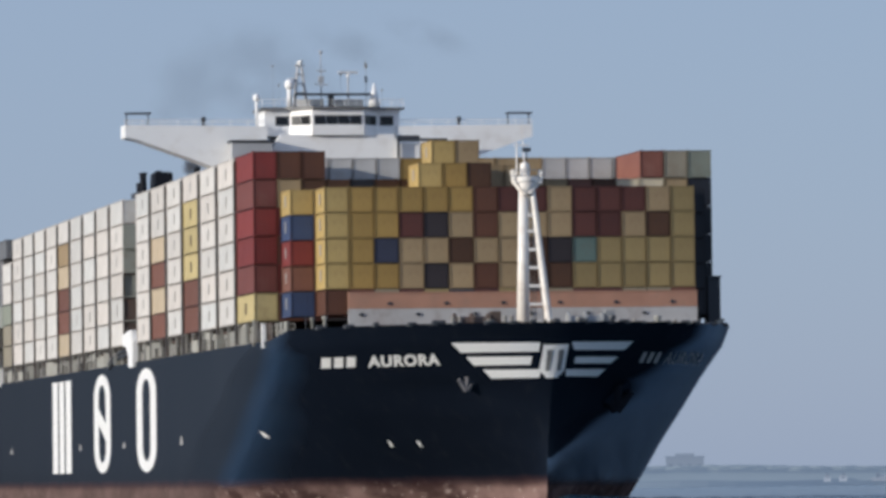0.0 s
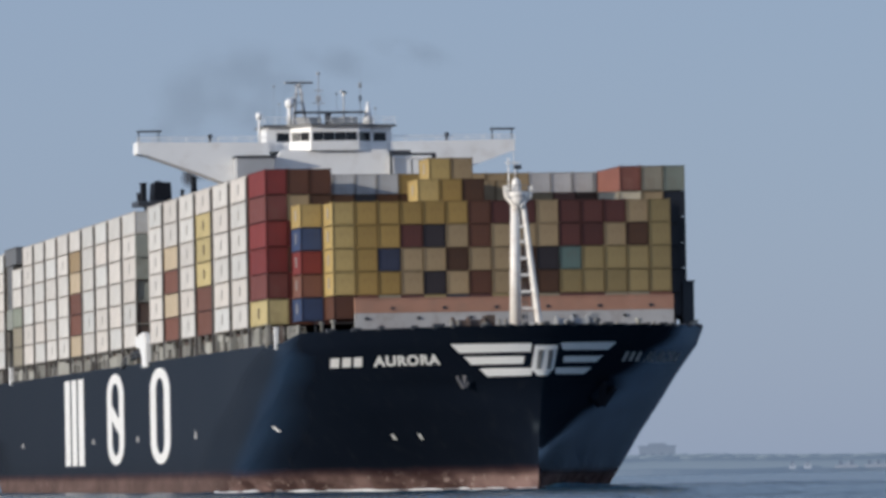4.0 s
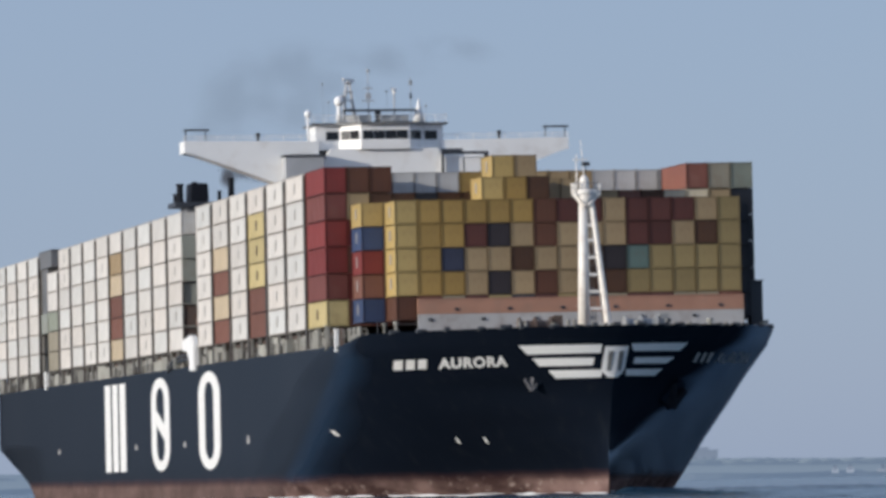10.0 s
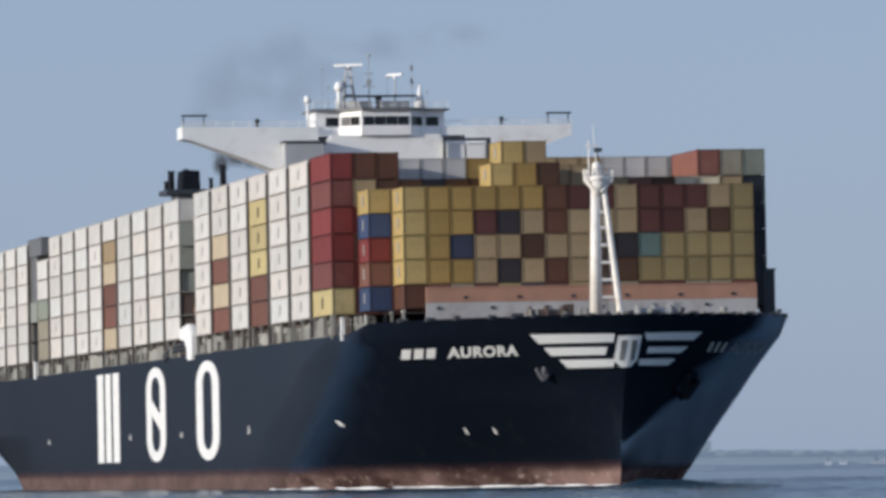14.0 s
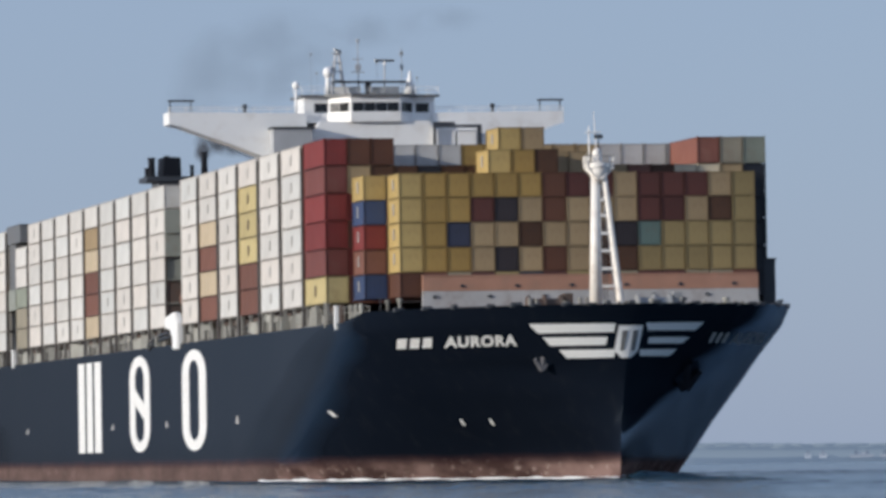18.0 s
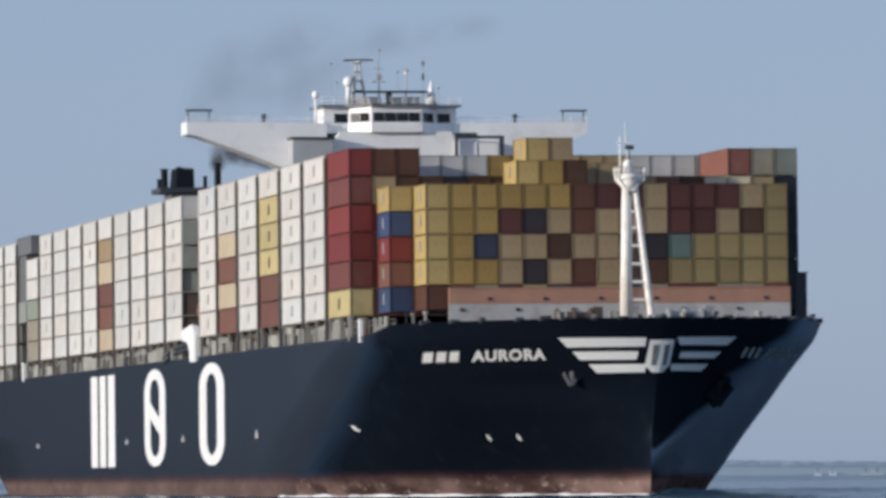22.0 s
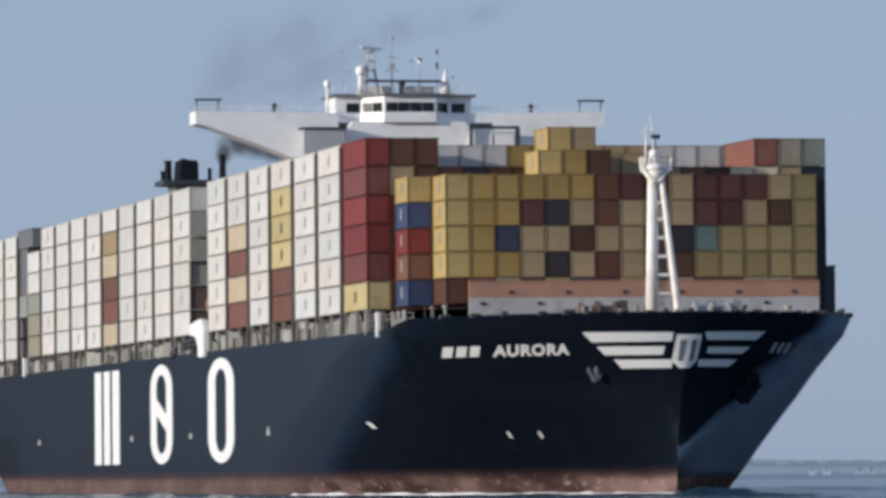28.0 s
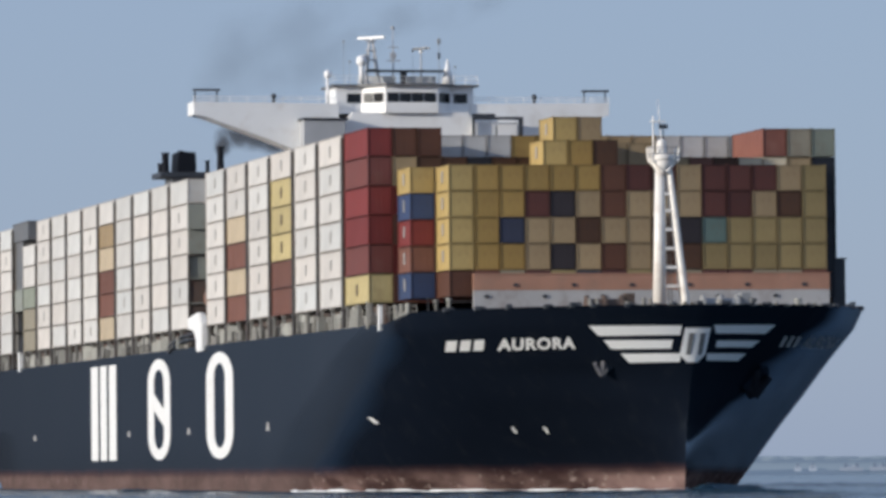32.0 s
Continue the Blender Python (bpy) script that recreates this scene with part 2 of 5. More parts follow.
    for q in (matt, gloss):
        l.new(bp.outputs[0], q.inputs["Normal"])
    # painted sheen: bow mirrors sky and water at a slant, sides less, red least
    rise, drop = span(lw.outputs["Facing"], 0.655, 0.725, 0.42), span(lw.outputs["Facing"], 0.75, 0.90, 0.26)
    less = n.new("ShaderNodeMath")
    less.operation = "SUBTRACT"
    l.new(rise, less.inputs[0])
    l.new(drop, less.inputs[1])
    # scale the painted sheen down along the flank
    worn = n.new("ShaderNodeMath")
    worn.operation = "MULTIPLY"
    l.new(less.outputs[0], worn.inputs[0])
    l.new(bow_sheen.outputs[0], worn.inputs[1])
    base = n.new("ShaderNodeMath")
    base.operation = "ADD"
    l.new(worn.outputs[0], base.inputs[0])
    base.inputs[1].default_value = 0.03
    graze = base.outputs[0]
    lw.inputs["Blend"].default_value = 0.5
    dull = n.new("ShaderNodeMath")
    dull.operation = "MULTIPLY"
    l.new(graze, dull.inputs[0])
    l.new(span(add.outputs[0], 1.9, 2.9), dull.inputs[1])
    l.new(dull.outputs[0], mx.inputs[0])
    l.new(matt.outputs[0], mx.inputs[1])
    l.new(gloss.outputs[0], mx.inputs[2])
    l.new(mx.outputs[0], n["Material Output"].inputs["Surface"])
    n.remove(b)
    return m


def water_mat():
    m = bpy.data.materials.new("sea_water")
    m.use_nodes = True
    nt = m.node_tree
    n, l = nt.nodes, nt.links
    b = n["Principled BSDF"]
    b.inputs["Base Color"].default_value = (0.04, 0.085, 0.12, 1)
    b.inputs["Roughness"].default_value = 0.2
    b.inputs["IOR"].default_value = 1.33
    tc = n.new("ShaderNodeTexCoord")
    h = None
    for sc, st, det in ((0.045, (1, 0.5, 1), 4), (0.35, (1, 0.6, 1), 5)):
        mp = n.new("ShaderNodeMapping")
        mp.inputs["Scale"].default_value = st
        t = n.new("ShaderNodeTexNoise")
        t.inputs["Scale"].default_value, t.inputs["Detail"].default_value = sc, det
        l.new(tc.outputs["Object"], mp.inputs[0])
        l.new(mp.outputs[0], t.inputs["Vector"])
        bp = n.new("ShaderNodeBump")
        bp.inputs["Strength"].default_value = 0.8
        bp.inputs["Distance"].default_value = 0.12 / sc * 0.35
        l.new(t.outputs["Fac"], bp.inputs["Height"])
        if h:
            l.new(h, bp.inputs["Normal"])
        h = bp.outputs[0]
    l.new(h, b.inputs["Normal"])
    return m


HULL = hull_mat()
WATER = water_mat()

# ---- mesh tools ----


def mesh_of(name, bm, materials, smooth=False):
    me = bpy.data.meshes.new(name)
    bm.normal_update()
    bm.to_mesh(me)
    bm.free()
    for q in materials if isinstance(materials, (list, tuple)) else [materials]:
        me.materials.append(q)
    if smooth:
        for f in me.polygons:
            f.use_smooth = True
    return me


def part(name, bm, material, parent, label=""):
    ob = new(name, bm if isinstance(bm, bpy.types.Mesh) else mesh_of(name, bm, material))
    ob.parent = parent
    return tagged(ob, label)


def box(bm, x0, x1, y0, y1, z0, z1, mi=0):
    v = [bm.verts.new((x, y, z)) for x in (x0, x1) for y in (y0, y1) for z in (z0, z1)]
    for i in ((0, 1, 3, 2), (4, 6, 7, 5), (0, 4, 5, 1), (2, 3, 7, 6), (0, 2, 6, 4), (1, 5, 7, 3)):
        f = bm.faces.new([v[k] for k in i])
        f.material_index = mi
    return v


def tube(bm, p, q, r, seg=8, r2=None):
    p, q = Vector(p), Vector(q)
    d = (q - p).normalized()
    s = d.orthogonal().normalized()
    u = d.cross(s)
    r2 = r if r2 is None else r2
    rings = []
    for c, k in ((p, r), (q, r2)):
        rings.append([bm.verts.new(c + (s * math.cos(a) + u * math.sin(a)) * k) for a in [2 * math.pi * i / seg for i in range(seg)]])
    for i in range(seg):
        bm.faces.new((rings[0][i], rings[0][(i + 1) % seg], rings[1][(i + 1) % seg], rings[1][i]))
    bm.faces.new(rings[0][::-1])
    bm.faces.new(rings[1])


def prism(bm, pts, axis, lo, hi):
    """A flat outline in the plane across axis, pulled from lo to hi."""
    def at(p, k):
        c = list(p)
        c.insert(axis, k)
        return c
    a = [bm.verts.new(at(p, lo)) for p in pts]
    b = [bm.verts.new(at(p, hi)) for p in pts]
    for i in range(len(pts)):
        j = (i + 1) % len(pts)
        bm.faces.new((a[i], a[j], b[j], b[i]))
    bm.faces.new(a[::-1])
    bm.faces.new(b)
    bmesh.ops.recalc_face_normals(bm, faces=bm.faces)


def ball(bm, c, r, seg=10, squash=1.0):
    bmesh.ops.create_uvsphere(bm, u_segments=seg, v_segments=seg * 2 // 3, radius=1, matrix=Matrix.Translation(c) @ Matrix.Diagonal((r, r, r * squash, 1)))


def empty(name, label, category, group=""):
    return tagged(new(name), label, category, group)


# ---- sea, shore ----
WX0, WX1, WY0, WY1 = -60.0, 480.0, -130.0, 60.0
NX, NY = 700, 420


def sea_sheet():
    """One sheet: a fine rippled part ahead of the ship, set into flat rings that reach the horizon."""
    gx, gy = np.meshgrid(np.linspace(WX0, WX1, NX), np.linspace(WY0, WY1, NY), indexing="ij")
    rng = np.random.default_rng(5)
    h = np.zeros_like(gx)
    for k in range(46):
        wave = 1.3 * 1.055 ** k
        a = rng.normal(0.25, 0.75)
        h += 0.0085 * wave ** 0.55 * np.sin((gx * np.cos(a) + gy * np.sin(a)) * 2 * np.pi / wave + rng.uniform(0, 6.28) + 0.8 * np.sin(gy * 0.11 * rng.uniform(0.5, 1.5) + gx * 0.05))
    gust = 0.65 + 0.35 * np.sin(gx * 0.021 + 1.0 + 0.7 * np.sin(gy * 0.05)) * np.sin(gy * 0.043 + 0.4)
    edge = np.minimum.reduce([gx - WX0, WX1 - gx, gy - WY0, WY1 - gy]) / 8.0
    h *= gust * np.clip(edge, 0, 1)
    verts = np.stack([gx, gy, h], -1).reshape(-1, 3)
    idx = np.arange(NX * NY).reshape(NX, NY)
    quads = np.stack([idx[:-1, :-1], idx[1:, :-1], idx[1:, 1:], idx[:-1, 1:]], -1).reshape(-1, 4)
    rim = np.concatenate([idx[:-1, 0], idx[-1, :-1], idx[:0:-1, -1], idx[0, :0:-1]])[::4]
    c = np.array([(WX0 + WX1) / 2, (WY0 + WY1) / 2])
    rings, extra, base = [rim], [], len(verts)
    d = verts[rim][:, :2] - c
    d /= np.linalg.norm(d, axis=1)[:, None]
    for r in (300, 600, 1100, 2000, 3300, 4800):
        extra.append(np.concatenate([c + d * r, np.zeros((len(rim), 1))], 1))
        rings.append(base + np.arange(len(rim)))
        base += len(rim)
    more = [np.stack([p, np.roll(p, -1), np.roll(q, -1), q], 1)[:, ::-1] for p, q in zip(rings, rings[1:])]
    allv, allf = np.concatenate([verts] + extra), np.concatenate([quads] + more)
    me = bpy.data.meshes.new("water")
    me.vertices.add(len(allv))
    me.vertices.foreach_set("co", allv.astype(np.float32).ravel())
    me.loops.add(allf.size)
    me.loops.foreach_set("vertex_index", allf.astype(np.int32).ravel())
    me.polygons.add(len(allf))
    me.polygons.foreach_set("loop_start", np.arange(0, allf.size, 4, dtype=np.int32))
    me.polygons.foreach_set("use_smooth", np.ones(len(allf), dtype=bool))
    me.update(calc_edges=True)
    me.materials.append(WATER)
    return me


sea = tagged(new("water", sea_sheet()), "calm blue-grey sea water with small ripples", "water", kind="structure")


def shore_at(az, d, z=0.0):
    a = radians(az)
    return Vector((EYE.x - d * math.cos(a), EYE.y + d * math.sin(a), z))



def far_mat(name, rgb, haze_glow):
    """Something seen through a kilometre of bright haze: its own faint tone plus the haze, painted in as emission."""
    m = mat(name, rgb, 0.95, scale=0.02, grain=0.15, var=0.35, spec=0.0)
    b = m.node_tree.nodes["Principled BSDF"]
    b.inputs["Emission Color"].default_value = (*haze_glow, 1)
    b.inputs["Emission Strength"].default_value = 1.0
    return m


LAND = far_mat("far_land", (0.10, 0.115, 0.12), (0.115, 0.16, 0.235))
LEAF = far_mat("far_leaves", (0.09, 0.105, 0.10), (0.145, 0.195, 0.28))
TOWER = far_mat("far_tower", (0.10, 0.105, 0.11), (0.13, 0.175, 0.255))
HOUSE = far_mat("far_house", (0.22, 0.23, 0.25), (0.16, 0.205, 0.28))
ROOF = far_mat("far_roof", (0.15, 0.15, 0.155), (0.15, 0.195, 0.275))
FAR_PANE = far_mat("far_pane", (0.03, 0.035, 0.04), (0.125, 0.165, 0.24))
SHORE = 1350.0
bm = bmesh.new()
prev = None
az = -40.0
while az < 70:
    d = SHORE + 25 * math.sin(az * 1.7)
    top = 1.2 + 0.8 * noise.noise((az * 0.8, 3, 0))
    cur = [bm.verts.new(shore_at(az, d, -0.5)), bm.verts.new(shore_at(az, d + 8, top)), bm.verts.new(shore_at(az, d + 220, top + 1.0)), bm.verts.new(shore_at(az, 4700, top + 1.0))]
    if prev:
        for k in range(3):
            bm.faces.new((prev[k], cur[k], cur[k + 1], prev[k + 1]))
    prev = cur
    az += 0.25
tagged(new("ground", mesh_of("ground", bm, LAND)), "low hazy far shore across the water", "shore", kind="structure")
# woods along the far shore, as clumps
bm = bmesh.new()
ico = bmesh.new()
bmesh.ops.create_icosphere(ico, subdivisions=1, radius=1)
ico_v = [v.co.copy() for v in ico.verts]
ico_f = [[v.index for v in f.verts] for f in ico.faces]
ico.free()
tr = random.Random(8)


def woods_height(az):
    """A headland that steps down to a lower shore."""
    step = 0.5 / (1 + math.exp((az - 14.7) * 9))
    return 3.95 + step + 0.3 * noise.noise((az * 1.1, 0, 1)) + 0.12 * noise.noise((az * 5, 5, 1))


prev = None
az = -38.0
while az < 66:
    h = woods_height(az)
    ridge = [bm.verts.new(shore_at(az, SHORE + d, z)) for d, z in ((26, 0.9), (28, h * 0.55), (34, h * 0.9), (48, h), (110, h * 0.9))]
    if prev:
        for k in range(4):
            bm.faces.new((prev[k], ridge[k], ridge[k + 1], prev[k + 1]))
    prev = ridge
    az += 0.06
for i in range(3600):
    az = tr.uniform(-20.0, 30.0) if i % 4 == 0 else tr.uniform(10.0, 19.0)
    h = woods_height(az)
    c = shore_at(az, SHORE + tr.uniform(30, 50), h * tr.uniform(0.8, 0.98))
    w, hh = tr.uniform(1.6, 4.0), tr.uniform(0.15, 0.3)
    vs = [bm.verts.new(c + Vector((p.x * w, p.y * w, p.z * hh)) * tr.uniform(0.8, 1.15)) for p in ico_v]
    for f in ico_f:
        bm.faces.new([vs[k] for k in f])
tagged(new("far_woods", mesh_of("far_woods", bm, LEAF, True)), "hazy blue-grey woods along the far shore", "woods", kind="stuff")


def far_block(az, d, w, depth, h, material, name, label, cat, gable=False):
    ob = empty(name, label, cat, "buildings on the far shore")
    ob.matrix_basis = Matrix.Translation(shore_at(az, d, 0.8)) @ pose(0, 0, 0, 0, 0, -az)
    bm = bmesh.new()
    box(bm, -depth / 2, depth / 2, -w / 2, w / 2, 0, h)
    part("wall", bm, material, ob)
    bm = bmesh.new()
    if gable:
        prism(bm, [(-w / 2 - 0.2, h), (w / 2 + 0.2, h), (0, h + w * 0.3)], 0, -depth / 2 - 0.2, depth / 2 + 0.2)
    else:
        box(bm, -depth / 2 - 0.2, depth / 2 + 0.2, -w / 2 - 0.2, w / 2 + 0.2, h, h + 0.25)
        box(bm, -1, 1, -w / 4, w / 4, h + 0.25, h + 0.8)
    part("roof", bm, ROOF if gable else material, ob)
    n = max(1, int(w / 1.8))
    for fl in range(max(1, int(h / 2.4))):
        for k in range(n):
            bm = bmesh.new()
            y = -w / 2 + (k + 0.5) * w / n
            box(bm, depth / 2 - 0.02, depth / 2 + 0.03, y - 0.35, y + 0.35, 0.7 + fl * 2.4, 1.7 + fl * 2.4)
            part("window", bm, FAR_PANE, ob)


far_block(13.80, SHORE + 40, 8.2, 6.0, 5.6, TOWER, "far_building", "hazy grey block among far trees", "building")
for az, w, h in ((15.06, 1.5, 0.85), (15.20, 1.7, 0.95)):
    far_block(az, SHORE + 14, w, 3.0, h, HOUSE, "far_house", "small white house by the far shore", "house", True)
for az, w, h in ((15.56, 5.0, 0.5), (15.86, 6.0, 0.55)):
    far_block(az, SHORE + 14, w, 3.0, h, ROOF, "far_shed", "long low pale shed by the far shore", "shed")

# ---- ship ----
ship = empty("container_ship", "navy-hulled container ship with worn red waterline, laden with containers", "ship")


def lerp(z, table):
    for (a, va), (b, vb) in zip(table, table[1:]):
        if z <= b:
            k = max(0.0, (z - a) / (b - a))
            return [p + (q - p) * k for p, q in zip(va, vb)]
    return table[-1][1]


BEAM = 24.2
# height: stem, length of the bow's curve, fullness, hollow
BOW = [(-6.0, (16.0, 101.4, 2.4, 2.05)), (0.0, (16.5, 93.4, 2.4, 1.75)), (3.2, (17.0, 85.5, 2.55, 1.5)), (6.0, (17.5, 81.2, 2.7, 1.18)), (9.8, (19.0, 70.2, 2.75, 0.86)),
       (12.6, (20.64, 63.8, 2.8, 0.66)), (15.6, (22.4, 50, 2.8, 0.56)), (18.4, (24.5, 46, 2.8, 0.50))]
STERN_X = -321.0


def half_breadth(x, z):
    tip, length, n, p = lerp(z, BOW)
    s = (tip - x) / length
    if s <= 0:
        return 0.0
    y = BEAM if s >= 1 else BEAM * (1 - (1 - s) ** n) ** p
    # blunter stem between the waterline and the flare
    blunt = 0.62 * min(1.0, max(0.0, (z - 1.5) / 4.0), max(0.0, (11.4 - z) / 2.5))
    y += blunt * (tip - x) * math.exp((x - tip) / 5.0)
    if x < -255:
        k = (-255 - x) / (-255 - STERN_X)
        low = min(1.0, max(-0.6, z / 7.8))
        y *= 1 - k * k * (1 - low) * 0.28
        y *= 1 - 0.02 * k * k
    return y


def build_hull():
    us = [(i / 56) ** 2.2 for i in range(57)]
    xs_aft = [-130, -160, -190, -220, -240, -250, -255, -260, -265, -270, -275, -282, -290, -302, -312, STERN_X]
    zs = [-4, -2, -0.8] + [0.6 * i for i in range(28)] + [16.6]
    bm = bmesh.new()
    grid = {}
    for side in (-1, 1):
        for j, z in enumerate(zs):
            tip, length, n, p = lerp(z, BOW)
            xs = [tip - u * (tip + 112) for u in us] + xs_aft
            for i, x in enumerate(xs):
                grid[side, i, j] = bm.verts.new((x, side * half_breadth(x, z), z)) if i or side < 0 else grid[-1, 0, j]
    ni = len(us) + len(xs_aft)
    for side in (-1, 1):
        for j in range(len(zs) - 1):
            for i in range(ni - 1):
                q = [grid[side, i, j], grid[side, i + 1, j], grid[side, i + 1, j + 1], grid[side, i, j + 1]]
                bm.faces.new(q if side > 0 else q[::-1])
    for j in range(len(zs) - 1):
        bm.faces.new([grid[-1, ni - 1, j], grid[-1, ni - 1, j + 1], grid[1, ni - 1, j + 1], grid[1, ni - 1, j]])
    bmesh.ops.recalc_face_normals(bm, faces=bm.faces)
    for e in bm.edges:
        if all(abs(v.co.y) < 1e-6 for v in e.verts):
            e.smooth = False
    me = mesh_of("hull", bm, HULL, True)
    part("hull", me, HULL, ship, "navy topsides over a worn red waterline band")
    # bulwark round the forecastle
    bm = bmesh.new()
    rows = []
    for side in (-1, 1):
        line = []
        for u in us[1:] if side > 0 else us[::-1]:
            zt = lambda x: 16.6 + 0.95 * min(1.0, max(0.0, (x + 9) / 7.0))
            x0 = lerp(16.6, BOW)[0] - u * 40
            zz = max(zt(x0), 16.62)
            x1 = lerp(zz, BOW)[0] - u * 40
            line.append((x0, half_breadth(x0, 16.6), x1, half_breadth(x1, zz), zz))
        rows += [(a, side * b, c, side * d, e) for a, b, c, d, e in line]
    for strip in (0, 1, 2):
        prev = None
        for a, b, c, d, e in rows:
            ring = [(a, b, 16.6), (c, d, e), (c - 0.25, d * 0.985, e), (a - 0.4, b * 0.97, 16.6)][strip:strip + 2]
            cur = [bm.verts.new(p) for p in ring]
            if prev:
                bm.faces.new((prev[0], cur[0], cur[1], prev[1]))
            prev = cur
    bmesh.ops.remove_doubles(bm, verts=bm.verts, dist=0.0005)
    bmesh.ops.recalc_face_normals(bm, faces=bm.faces)
    part("bulwark", bm, HULL, ship)
    # deck
    bm = bmesh.new()
    top = [(x, -half_breadth(x, 16.6)) for x in [lerp(16.6, BOW)[0] - u * (lerp(16.6, BOW)[0] + 112) for u in us] + xs_aft]
    loop = [bm.verts.new((x, y * 0.995, 16.55)) for x, y in top] + [bm.verts.new((x, -y * 0.995, 16.55)) for x, y in reversed(top[1:])]
    bm.faces.new(loop)
    bmesh.ops.recalc_face_normals(bm, faces=bm.faces)
    part("deck", bm, DECK_RED, ship, "red-brown painted steel deck")


build_hull()

# ---- cargo ----
CARRIED = []  # things that ride on the ship, with their place on it


def aboard(ob, m):
    CARRIED.append((ob, m))
    return ob


def frame_bm(length, height):
    """Corner posts, rails and castings of a container. Base centre at the origin."""
    bm = bmesh.new()
    L, Wd, H = length / 2, 1.219, height
    for sx in (-1, 1):
        for sy in (-1, 1):
            xa, xb = sorted((sx * L, sx * (L - 0.14)))
            ya, yb = sorted((sy * Wd, sy * (Wd - 0.14)))
            box(bm, xa, xb, ya, yb, 0.0, H + 0.04)
        xa, xb = sorted((sx * L, sx * (L - 0.1)))
        box(bm, xa, xb, -Wd + 0.14, Wd - 0.14, 0.03, 0.17)
        box(bm, xa, xb, -Wd + 0.14, Wd - 0.14, H - 0.13, H - 0.02)
    for sy in (-1, 1):
        ya, yb = sorted((sy * Wd, sy * (Wd - 0.07)))
        box(bm, -L + 0.14, L - 0.14, ya, yb, 0.03, 0.17)
        box(bm, -L + 0.14, L - 0.14, ya, yb, H - 0.12, H - 0.02)
    return bm


def container_bm(length, height):
    """The box inside the frame: ribbed panels, a little set back. Base centre at the origin."""
    bm = bmesh.new()
    L, Wd, H = length / 2, 1.219, height
    box(bm, -L + 0.07, L - 0.07, -Wd + 0.1, Wd - 0.1, 0.12, H - 0.06)

    def ribs(p0, p1, out, n, z0, z1, deep=0.05):
        p0, p1, out = Vector(p0), Vector(p1), Vector(out)
        prev = None
        for i in range(n * 4 + 1):
            c = p0 + (p1 - p0) * (i / (n * 4)) + out * (deep if (i // 2) % 2 else 0.0)
            cur = (bm.verts.new((c.x, c.y, z0)), bm.verts.new((c.x, c.y, z1)))
            if prev:
                bm.faces.new((prev[0], cur[0], cur[1], prev[1]))
            prev = cur
    n = int(length / 0.55)
    for sy in (-1, 1):
        ribs((-L + 0.16, sy * (Wd - 0.09), 0), (L - 0.16, sy * (Wd - 0.09), 0), (0, sy, 0), n, 0.17, H - 0.12, 0.04)
    for sx in (-1, 1):
        ribs((sx * (L - 0.055), -Wd + 0.16, 0), (sx * (L - 0.055), Wd - 0.16, 0), (sx, 0, 0), 4, 0.18, H - 0.14, 0.006)
    return bm


MESHES = {}


def container_mesh(kind, code):
    if (kind, code) not in MESHES:
        length, height = {"long": (12.19, 2.86), "short": (6.06, 2.56)}[kind]
        MESHES[kind, code] = mesh_of("container", container_bm(length, height), CARGO[code][1])
    return MESHES[kind, code]


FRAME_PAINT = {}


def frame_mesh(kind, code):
    """Frame in the container's colour, darkened to draw the seams in, and rust-stained."""
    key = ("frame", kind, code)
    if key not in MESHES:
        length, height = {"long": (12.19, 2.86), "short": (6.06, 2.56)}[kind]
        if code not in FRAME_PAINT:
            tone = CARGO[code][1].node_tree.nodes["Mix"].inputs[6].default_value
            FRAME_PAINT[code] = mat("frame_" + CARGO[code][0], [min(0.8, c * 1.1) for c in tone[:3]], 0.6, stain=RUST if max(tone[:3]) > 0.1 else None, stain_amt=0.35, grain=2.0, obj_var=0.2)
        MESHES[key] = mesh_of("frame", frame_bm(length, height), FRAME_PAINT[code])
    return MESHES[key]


def mark_mesh(kind, dark):
    key = ("mark", kind, dark)
    if key not in MESHES:
        bm = bmesh.new()
        y = -1.222
        w = 0.9 if kind == "long" else 0.55
        for z0, z1, a, b in ((0.85, 2.0, -w * 0.55, -w * 0.1), (1.0, 2.0, w * 0.1, w * 0.5), (0.85, 0.97, -w * 0.55, w * 0.5)):
            box(bm, a, b, y - 0.006, y + 0.03, z0, z1)
        MESHES[key] = mesh_of("marking", bm, MARKD if dark else MARK)
    return MESHES[key]


def container(kind, code, x_front, y0, z0, marked=False):
    length = 12.19 if kind == "long" else 6.06
    colour = CARGO[code][0]
    size = "forty-foot" if kind == "long" else "twenty-foot"
    ob = tagged(new("shipping_container", container_mesh(kind, code)),
                f"{colour} steel {size} shipping container stacked on the ship", "container", f"{size} containers on deck")
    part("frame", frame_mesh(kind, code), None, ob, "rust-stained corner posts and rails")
    if marked:
        part("marking", mark_mesh(kind, code in "YC"), None, ob, "faded lettering drawn as bars")
    return aboard(ob, pose(x_front - length / 2, y0 + 1.27, z0))


P = 2.54
TIER, TEU = 2.915, 2.59
BASE = 18.85
rnd = random.Random(4)

# foremost bay: short containers, fifteen abreast
FRONT = ["QOOTVTXTDDLLLLL", "QONTTDTTDVELLLL", "QOOMVTXTTTMMTDL", "QOOOOOXMMTMMMTL"]
for t, row in enumerate(FRONT):
    for c, code in enumerate(row):
        container("short", code, 0, -19.15 + c * P, 21.6 + t * TEU * 0.992, marked=(c == 0))
container("short", "X", 0, -19.15, 19.0)
# a few more set back across the first two bays
container("short", "D", -3.05, -19.15 + 6 * P, 21.6 + 4 * TEU * 0.992)
